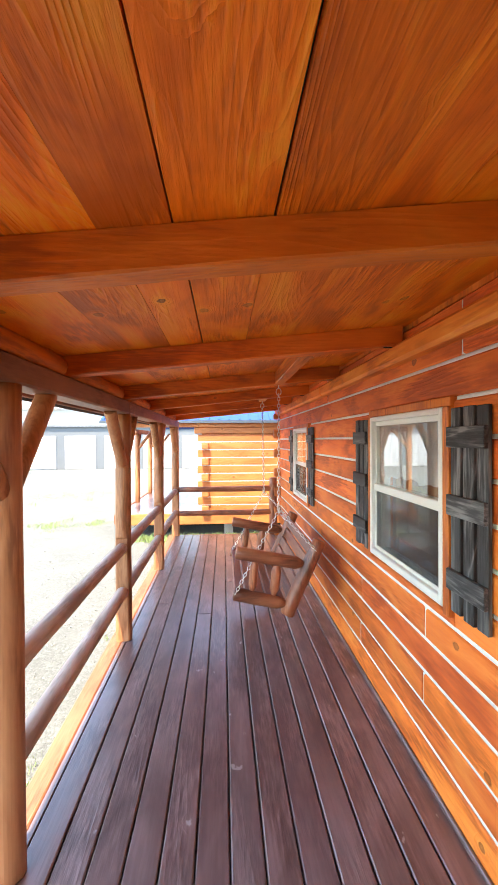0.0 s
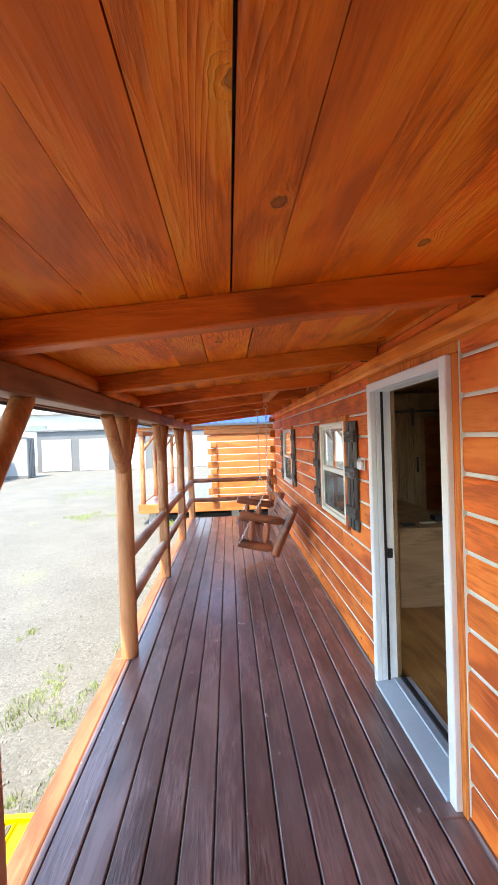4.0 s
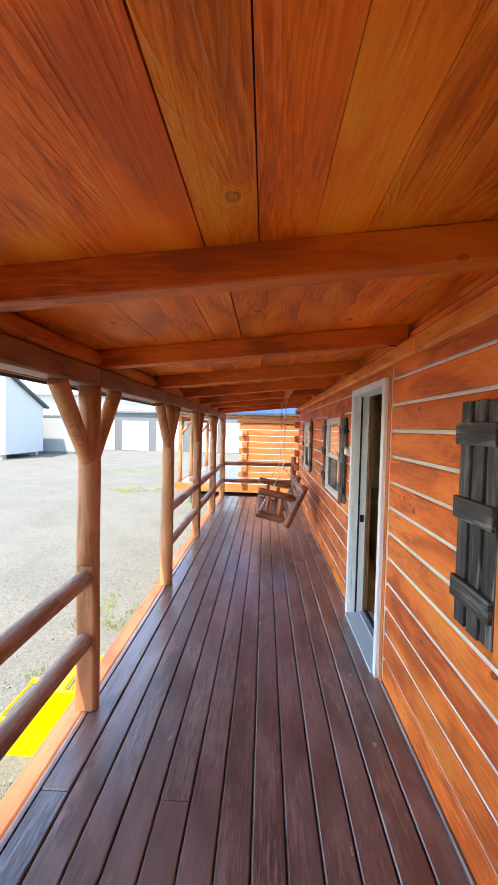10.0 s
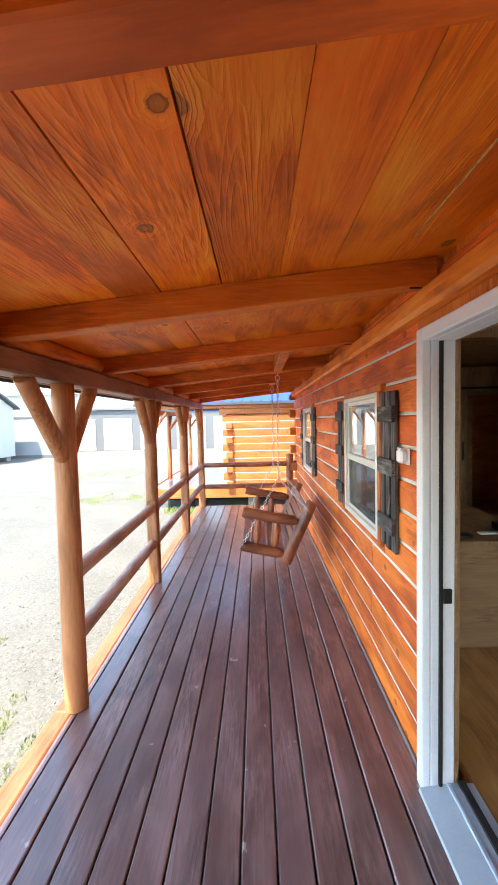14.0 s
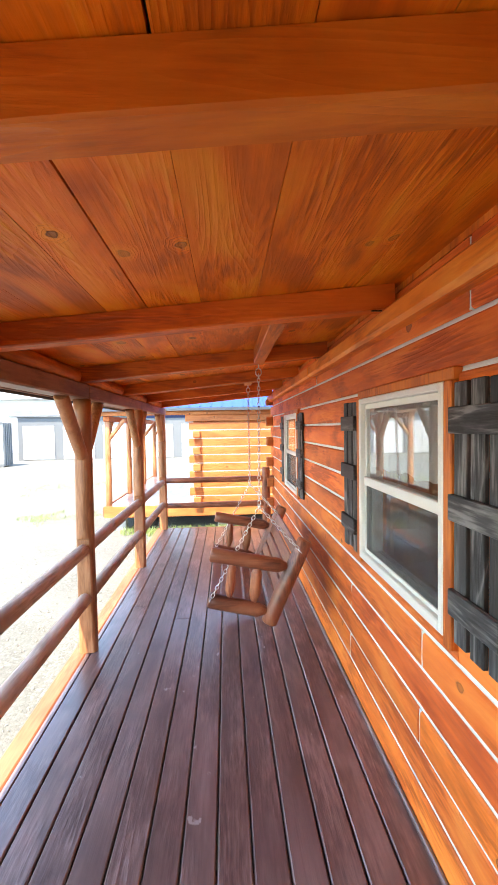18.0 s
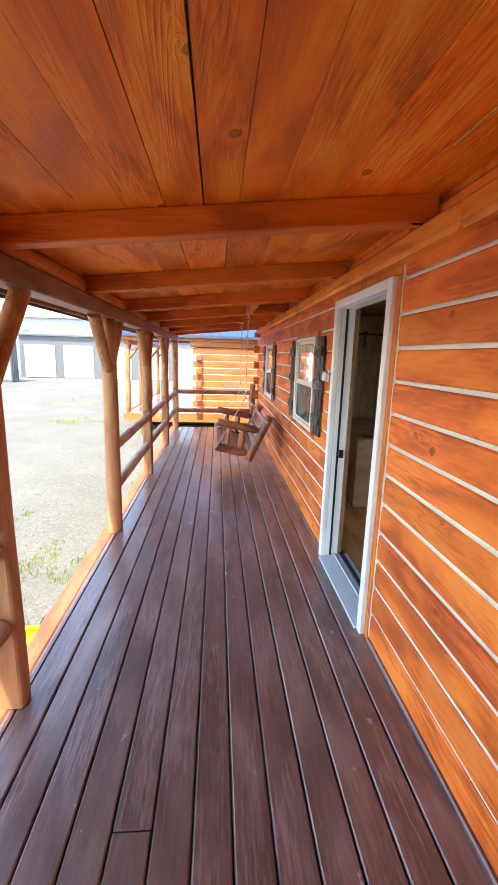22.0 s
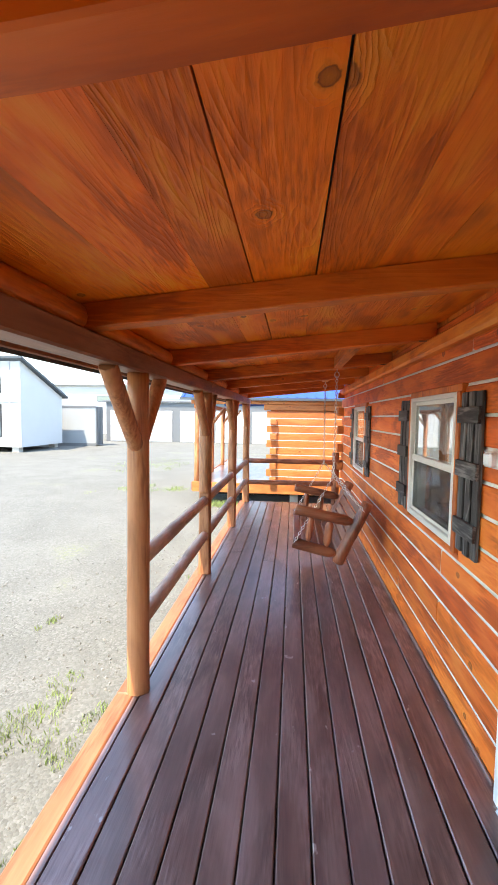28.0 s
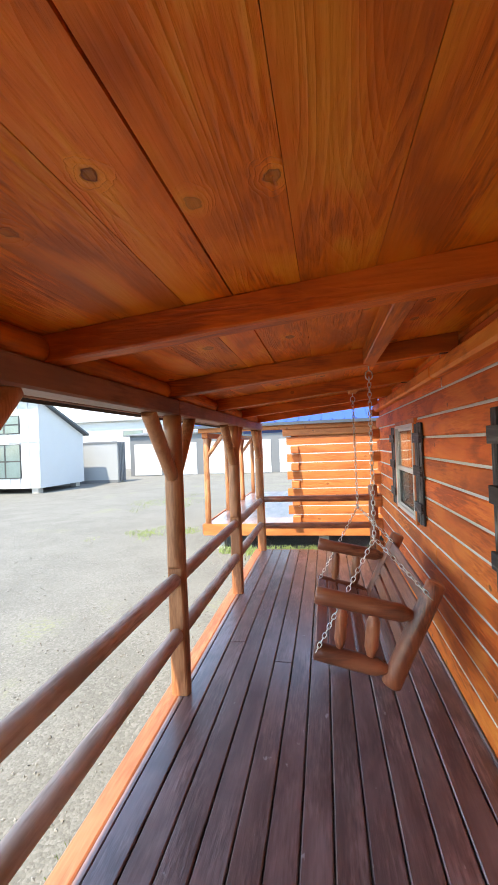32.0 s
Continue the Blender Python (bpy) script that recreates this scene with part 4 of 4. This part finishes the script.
def link(b, c, ax, side, length=0.040, width=0.022, r=0.0032):
    """One oval chain link centred at c, along ax, flat towards side."""
    pts = []
    for i in range(10):
        a = 2 * math.pi * i / 10
        pts.append(c + ax * (math.cos(a) * length / 2) + side * (math.sin(a) * width / 2))
    nrm = ax.cross(side)
    verts = []
    for i, p in enumerate(pts):
        out = (p - c).normalized()
        for k in range(5):
            a = 2 * math.pi * k / 5
            verts.append(p + out * (math.cos(a) * r) + nrm * (math.sin(a) * r))
    faces = [(5 * i + k, 5 * i + (k + 1) % 5, 5 * ((i + 1) % 10) + (k + 1) % 5, 5 * ((i + 1) % 10) + k) for i in range(10) for k in range(5)]
    b.add(verts, faces, True)


def chain(parent, p0, p1):
    """A run of links from p0 to p1, each its own part."""
    p0, p1 = Vector(p0), Vector(p1)
    ax = (p1 - p0).normalized()
    s1 = ax.cross(Vector((0.3, 1, 0.2))).normalized()
    s2 = ax.cross(s1)
    n = int((p1 - p0).length / 0.030)
    for i in range(n + 1):
        b = Mesh()
        link(b, p0 + (p1 - p0) * (i / max(1, n)), ax, s1 if i % 2 else s2)
        part("link", b, M_chain, parent, fix=False)


for y, hy in ((4.02, 4.20), (5.30, 5.72)):
    ch = thing("swing_chain", "galvanised steel chain holding the swing from a hook", "chain", (0.47, hy, 2.17), group="swing chains")
    hook = Mesh()
    pts = [Vector((0.47 + 0.022 * math.sin(a), hy, 2.115 + 0.03 * math.cos(a))) for a in [math.pi * 2 * i / 12 for i in range(12)]]
    for p, q in zip(pts, pts[1:] + pts[:1]):
        hook.tube(p, q, 0.0045, 6)
    hook.tube((0.47, hy, 2.145), (0.47, hy, 2.185), 0.005, 6)
    part("hook", hook, M_chain, ch)
    split = (0.455, y + 0.1, 1.10)
    for p, q in (((0.47, hy, 2.085), split), (split, (0.085, y - 0.05, 0.47)), (split, (0.735, y - 0.045, 0.80))):
        chain(ch, p, q)
    blk = thing("hanger_block", "short stained timber between rafters for the swing hook", "timber", (0.47, hy, 2.2), group="swing hanger blocks")
    part("timber", Mesh().box(0.43, 0.51, hy - 1.25 + 0.02 if hy < 5 else hy - 0.25, hy - 0.072 + 0.12 if hy < 5 else hy + 0.08, 2.175, under(0.43) - 0.002, 0.005), M_beam, blk)

# ---- small things on the porch ----
lamp = thing("wall_outlet_box", "small white weatherproof outlet box on the log wall", "outlet", (0.98, 2.03, 1.45))
part("back_plate", Mesh().box(WALL - 0.014, WALL - 0.006, 1.955, 2.045, 1.455, 1.540, 0.004), M_vinyl, lamp)
part("cover", Mesh().box(WALL - 0.050, WALL - 0.014, 1.962, 2.038, 1.462, 1.532, 0.010), M_vinyl, lamp)
part("hinge", Mesh().tube((WALL - 0.04, 1.965, 1.535), (WALL - 0.04, 2.035, 1.535), 0.005), M_almond, lamp)

steps = thing("plastic_step", "bright yellow plastic two-tread step stool with black grip strips", "step", (-1.35, 0.75, GROUND))


def step_mesh():
    y0, y1 = 0.52, 0.98
    out = [(-1.62, GROUND), (-1.585, -0.285), (-1.57, -0.272), (-1.34, -0.272), (-1.325, -0.085), (-1.31, -0.072), (-1.02, -0.072), (-1.0, -0.085), (-0.985, GROUND)]
    b = Mesh().prism(out, 1, y0 + 0.03, y1 - 0.03)
    part("body", b, M_yellow, steps)
    for s in (y0, y1 - 0.03):
        part("side_panel", Mesh().prism([(x * 1.0, z + 0.012 if z > GROUND else z) for x, z in out], 1, s, s + 0.03), M_yellow, steps)
    for x, z, n in ((-1.545, -0.272, 2), (-1.425, -0.272, 2), (-1.275, -0.072, 2), (-1.12, -0.072, 2)):
        part("grip_strip", Mesh().box(x, x + 0.022, y0 + 0.05, y1 - 0.05, z + 0.0005, z + 0.006, 0.001), M_grip, steps)
        for e in (x - 0.02, x + 0.03):
            part("tread_rib", Mesh().box(e, e + 0.012, y0 + 0.035, y1 - 0.035, z - 0.002, z + 0.011, 0.004), M_yellow, steps)


step_mesh()


# ---- neighbouring log cabin ----
def cabin_next():
    yw, x0, x1 = 10.0, -0.50, 5.5
    c = thing("log_cabin", "sunlit orange log cabin with a porch and blue metal roof", "cabin", (1.5, yw, GROUND))
    zs = [0.06 + 0.1775 * k for k in range(11)]
    for k, (a, b_) in enumerate(zip(zs, zs[1:])):
        prof = [(yw + 0.15, a + 0.008), (yw, a + 0.009), (yw - 0.002, a + 0.05), (yw - 0.002, b_ - 0.05), (yw, b_ - 0.009), (yw + 0.15, b_ - 0.008)]
        part("log", Mesh().prism([(p, z) for p, z in prof], 0, x0 - (0.09 if k % 2 else 0.0), x1), M_log_x, c)
        if k % 2 == 0:
            part("log_end", Mesh().box(x0, x0 + 0.16, yw - 0.14, yw - 0.008, a + 0.016, b_ - 0.016, 0.012), M_log_x, c)
        part("chinking", Mesh().box(x0 + 0.01, x1, yw + 0.003, yw + 0.1, a - 0.0095, a + 0.0095), M_chink, c)
    part("top_log", Mesh().box(x0 - 0.16, x1, yw - 0.03, yw + 0.14, zs[-1] + 0.01, zs[-1] + 0.15, 0.01), M_log_x, c)
    part("side_wall", Mesh().box(x0, x0 + 0.15, yw + 0.15, 16.0, 0.0, 2.0), M_log, c)
    part("rear_wall", Mesh().box(x0, x1, 16.0, 16.15, GROUND, 2.0), M_log_x, c)
    part("eave_beam", Mesh().box(-2.45, x1, yw - 0.06, yw + 0.02, 1.985, 2.09, 0.008), M_log_x, c)
    part("deck_rim", Mesh().box(-2.42, x1, yw - 0.03, yw - 0.009, -0.19, 0.055, 0.006), M_log_x, c)
    # Black sheet set back under the floor stands in for the shade there.
    part("skirt_board", Mesh().box(-2.30, x1, yw + 1.40, yw + 1.43, GROUND - 0.02, -0.04), M_rubber, c)
    part("porch_floor", Mesh().box(-2.40, x0, yw, 16.0, -0.03, 0.02), M_deck, c)
    part("side_rim", Mesh().box(-2.44, -2.401, yw - 0.02, 16.0, -0.16, 0.04), M_sill, c)
    part("side_beam", Mesh().box(-2.40, -2.27, yw + 0.02, 16.0, 1.87, 1.985, 0.01), M_beam, c)
    for i, y in enumerate((yw + 0.08, yw + 2.0, yw + 3.9, yw + 5.8)):
        p = part("porch_post", Mesh().log((-2.33, y, 0.02), (-2.33, y, 1.87), 0.066, 0.062, seg=12, rings=6, seed=i * 2.3), M_post, c)
        part("brace", Mesh().log((-2.33, y + 0.03, 1.48), (-2.33, y + 0.36, 1.87), 0.042, seg=10, rings=3, seed=i), M_post, p)
        part("brace", Mesh().log((-2.30, y, 1.48), (-1.96, y, 1.92), 0.042, seg=10, rings=3, seed=i + 9), M_post, p)
    r = part("roof", Mesh().prism([(yw - 0.12, 2.10), (yw + 3.2, 3.75), (yw + 6.4, 2.10), (yw + 6.4, 2.14), (yw + 3.2, 3.79), (yw - 0.12, 2.14)], 0, -2.7, x1 + 0.3), M_blue, c, "ribbed blue metal roof")
    n = 0
    x = -2.65
    while x < x1 + 0.25:
        part("roof_rib", Mesh().prism([(yw - 0.13, 2.135), (yw + 3.2, 3.785), (yw + 3.2, 3.81), (yw - 0.13, 2.162)], 0, x, x + 0.03), M_blue, r)
        x += 0.23
    part("drip_edge", Mesh().box(-2.72, x1 + 0.32, yw - 0.145, yw - 0.122, 2.075, 2.135), M_roofdark, r)
    for px in (-2.2, 0.0, 2.5):
        part("pier", Mesh().box(px, px + 0.2, yw + 0.1, yw + 0.3, GROUND - 0.05, -0.16), M_concrete, c)


cabin_next()


# ---- white two-storey house across the yard ----
def far_window(parent, x0, x1, y, z0, z1, panes=2):
    w = part("window", Mesh().box(x0, x1, y - 0.05, y - 0.002, z0, z1, 0.01), M_frame, parent)
    step = (x1 - x0) / panes
    for i in range(panes):
        for a, b_ in ((z0, (z0 + z1) / 2), ((z0 + z1) / 2, z1)):
            part("pane", Mesh().box(x0 + i * step + 0.05, x0 + (i + 1) * step - 0.05, y - 0.058, y - 0.051, a + 0.04, b_ - 0.04), M_darkglass, w)
    return w


def house():
    y, xr, xl = 21.5, -14.95, -29.0
    zb, zf, zr, depth = -0.22, 4.55, 2.75, 4.1
    h = thing("white_house", "white two-storey tiny house with black windows and a small wooden porch", "house", (xr - 4, y, GROUND))
    part("body", Mesh().prism([(y, zb), (y + depth, zb), (y + depth, zr), (y, zf)], 0, xl, xr), M_white, h)
    part("roof", Mesh().prism([(y - 0.3, zf + 0.12), (y + depth + 0.3, zr - 0.08), (y + depth + 0.3, zr + 0.04), (y - 0.3, zf + 0.24)], 0, xl - 0.3, xr + 0.28), M_roofdark, h)
    x = xr - 0.02
    while x > xl:
        part("batten", Mesh().box(x - 0.05, x, y - 0.03, y - 0.001, zb, zf + 0.05), M_white, h)
        x -= 0.61
    part("belt_trim", Mesh().box(xl, xr, y - 0.04, y - 0.001, 2.30, 2.38), M_white, h)
    for a in (-18.0, -20.65, -23.3):
        far_window(h, a, a + 1.88, y, 2.78, 3.76)
    far_window(h, -18.0, -16.1, y, 0.34, 2.2)
    far_window(h, -23.3, -21.4, y, 0.42, 2.2)
    d = part("door", Mesh().box(-20.55, -18.9, y - 0.05, y - 0.002, 0.15, 2.12, 0.01), M_frame, h, "black glazed double door")
    for i in range(2):
        part("pane", Mesh().box(-20.46 + i * 0.77, -19.76 + i * 0.77, y - 0.058, y - 0.051, 0.28, 2.0), M_darkglass, d)
    part("porch_roof", Mesh().prism([(y - 2.0, 2.12), (y, 2.50), (y, 2.60), (y - 2.0, 2.22)], 0, -22.9, -18.4), M_roofdark, h)
    part("porch_deck", Mesh().box(-22.4, -18.4, y - 1.9, y - 0.01, -0.15, 0.02, 0.01), M_newwood, h, "new bare lumber deck")
    for px in (-22.2, -20.0):
        part("porch_post", Mesh().box(px - 0.09, px + 0.09, y - 1.85, y - 1.67, 0.02, 2.14, 0.01), M_newwood, h)
    for px in (-22.2, -20.0, -18.55):
        part("deck_leg", Mesh().box(px - 0.07, px + 0.07, y - 1.8, y - 1.65, GROUND - 0.05, -0.15), M_newwood, h)
    for px in (-28, -25, -22, -19, -15.4):
        for by in (y + 0.1, y + depth - 0.5):
            part("support_block", Mesh().box(px - 0.2, px + 0.2, by, by + 0.4, GROUND - 0.05, zb, 0.01), M_concrete, h)


house()
cone = thing("safety_cone", "small orange plastic cone on the house porch", "cone", (-19.6, 20.6, 0.02))
part("cone_body", Mesh().log((-19.6, 20.6, 0.04), (-19.6, 20.6, 0.5), 0.15, 0.04, seg=14, rings=3, wob=0), M_orange, cone)
part("cone_base", Mesh().box(-19.8, -19.4, 20.4, 20.8, 0.02, 0.05, 0.01), M_orange, cone)


# ---- storage buildings behind ----
def container():
    c = thing("grey_container", "grey steel storage container with corrugated end", "container", (-17, 28.5, GROUND))
    part("body", Mesh().box(-20.5, -13.35, 27.0, 28.1, GROUND + 0.05, 2.25, 0.02), M_greylight, c)
    for i in range(5):
        part("corrugation", Mesh().box(-13.35, -13.30, 27.05 + i * 0.21, 27.16 + i * 0.21, GROUND + 0.1, 2.2), M_grey, c)
    part("base_rail", Mesh().box(-20.5, -13.33, 26.96, 27.0, GROUND - 0.02, GROUND + 0.2), M_grey, c)
    part("top_rail", Mesh().box(-20.5, -13.33, 26.97, 27.0, 2.12, 2.27), M_grey, c)


container()


def garages():
    y = 33.0
    g = thing("garage_building", "low grey storage building with white roller doors", "building", (-8, y, GROUND))
    part("wall", Mesh().box(-15.4, 3.0, y, y + 6, GROUND - 0.05, 2.75, 0.02), M_grey, g)
    for i in range(6):
        x = -15.0 + i * 2.95
        d = part("roller_door", Mesh().box(x, x + 2.3, y - 0.06, y - 0.004, GROUND + 0.02, 2.05), M_doorwhite, g, "white roller door")
        for k in range(10):
            part("door_panel", Mesh().box(x + 0.04, x + 2.26, y - 0.085, y - 0.061, GROUND + 0.06 + k * 0.245, GROUND + 0.285 + k * 0.245, 0.01), M_doorwhite, d)
    part("roof", Mesh().prism([(y - 0.2, 2.75), (y + 6.2, 3.2), (y + 6.2, 3.3), (y - 0.2, 2.85)], 0, -15.6, 3.2), M_grey, g)


garages()


def warehouse():
    y = 44.0
    w = thing("warehouse", "long white metal warehouse with a pale roof", "building", (-12, y, GROUND))
    part("wall", Mesh().box(-31, 16, y, y + 18, GROUND - 0.05, 5.0), M_white, w)
    part("roof", Mesh().prism([(y - 0.4, 4.95), (y + 9, 8.2), (y + 18.4, 4.95), (y + 18.4, 5.1), (y + 9, 8.35), (y - 0.4, 5.1)], 0, -31.5, 16.5), M_roofpale, w)
    for x in (-21.6, -12.2, -3.0):
        f = part("window", Mesh().box(x, x + 2.4, y - 0.06, y - 0.004, 3.1, 3.75, 0.01), M_grey, w)
        part("pane", Mesh().box(x + 0.1, x + 2.3, y - 0.07, y - 0.061, 3.18, 3.67), M_darkglass, f)
    part("gutter", Mesh().box(-31, 16, y - 0.5, y - 0.4, 4.85, 5.0), M_greylight, w)


warehouse()

# ---- loose stones, weeds, litter ----
rng = random.Random(11)
b = Mesh()
for _ in range(5200):
    x = -1.0 - 7.5 * rng.random() ** 1.7
    y = rng.uniform(-2.5, 12)
    if -1.75 < x and 0.4 < y < 1.1:
        continue
    s = rng.uniform(0.006, 0.02)
    q = Matrix.Translation((x, y, GROUND + s * 0.25)) @ Euler((rng.random() * 6, rng.random() * 6, rng.random() * 6)).to_matrix().to_4x4() @ Matrix.Diagonal((s, s * rng.uniform(0.6, 1), s * rng.uniform(0.4, 0.8), 1))
    b.add([(1, 0, 0), (-1, 0, 0), (0, 1, 0), (0, -1, 0), (0, 0, 1), (0, 0, -1)], [(0, 2, 4), (2, 1, 4), (1, 3, 4), (3, 0, 4), (2, 0, 5), (1, 2, 5), (3, 1, 5), (0, 3, 5)], m=q)
tagged(part("gravel", b, M_stone, fix=False), "loose pale crushed stones on the yard", "gravel", kind="stuff")


def blades(name, spots, label, tall=1.0):
    b = Mesh()
    for cx, cy, rad, count in spots:
        for _ in range(count):
            a, d = rng.random() * 6.28, rad * math.sqrt(rng.random())
            x, y = cx + math.cos(a) * d, cy + math.sin(a) * d * 1.6
            h, w, t = rng.uniform(0.012, 0.055) * tall, rng.uniform(0.002, 0.0045) * math.sqrt(tall), rng.random() * 6.28
            lx, ly = rng.uniform(-0.5, 0.5) * h, rng.uniform(-0.5, 0.5) * h
            dx, dy = math.cos(t) * w, math.sin(t) * w
            b.add([(x - dx, y - dy, GROUND), (x + dx, y + dy, GROUND), (x + dx * 0.6 + lx * 0.4, y + dy * 0.6 + ly * 0.4, GROUND + h * 0.6), (x + lx, y + ly, GROUND + h)], [(0, 1, 2, 3)])
    return tagged(part(name, b, M_grass, fix=False), label, "grass", kind="stuff")


spots = []
for cx, cy, rad, tufts in ((-1.88, 0.5, 0.20, 26), (-1.80, 0.05, 0.18, 22), (-1.62, -0.32, 0.18, 16), (-1.36, 0.1, 0.12, 8), (-1.62, 1.43, 0.2, 8), (-1.72, 2.75, 0.10, 7), (-1.82, 2.6, 0.10, 6),
                           (-1.75, 2.4, 0.12, 8), (-1.43, 2.36, 0.12, 9), (-1.27, 2.7, 0.14, 14), (-1.75, 3.02, 0.08, 4), (-2.45, 3.9, 0.10, 4), (-3.1, 2.2, 0.12, 5), (-1.25, 3.4, 0.12, 5),
                           (-1.5, -1.1, 0.25, 14), (-2.1, -0.7, 0.2, 8), (-1.2, 5.3, 0.15, 5), (-1.2, 1.6, 0.12, 6), (-2.3, 1.3, 0.1, 3)):
    for _ in range(tufts if cy > 1.2 else tufts * 2):
        a, d = rng.random() * 6.28, 1.35 * rad * math.sqrt(rng.random())
        spots.append((cx + math.cos(a) * d, cy + math.sin(a) * d, rng.uniform(0.025, 0.07), rng.randint(12, 40)))
blades("weeds", spots, "sparse green weeds growing through the gravel")
spots = [(x * 0.25 - 1.9, 9.75 + 0.15 * rng.random(), 0.16, 170) for x in range(26)] + [(x * 0.45 - 1.0, 9.15 + 0.3 * rng.random(), 0.42, 200) for x in range(9)] 
blades("grass", spots, "strip of green grass between the two cabins", 2.6)
spots = [(-4.0 + rng.gauss(0, 0.5), 11.6 + rng.gauss(0, 0.3), 0.17, 40) for _ in range(24)] + [(-6.2 + rng.gauss(0, 0.8), 17.5 + rng.gauss(0, 0.9), 0.30, 30) for _ in range(34)]
blades("yard_grass", spots, "patches of thin grass in the gravel yard", 1.6)
b = Mesh()
for _ in range(70):
    x, y = rng.uniform(-0.75, 0.45), END - abs(rng.gauss(0, 0.14)) - 0.02
    s, a = rng.uniform(0.006, 0.018), rng.random() * 6.28
    c, d = math.cos(a) * s, math.sin(a) * s
    b.add([(x - c, y - d, 0.003), (x + d * 0.5, y - c * 0.5, 0.006), (x + c, y + d, 0.004 + s * 0.3), (x - d * 0.5, y + c * 0.5, 0.005)], [(0, 1, 2, 3)])
tagged(part("leaf_litter", b, M_litter, fix=False), "dry brown leaf crumbs at the deck end", "leaves", kind="stuff")
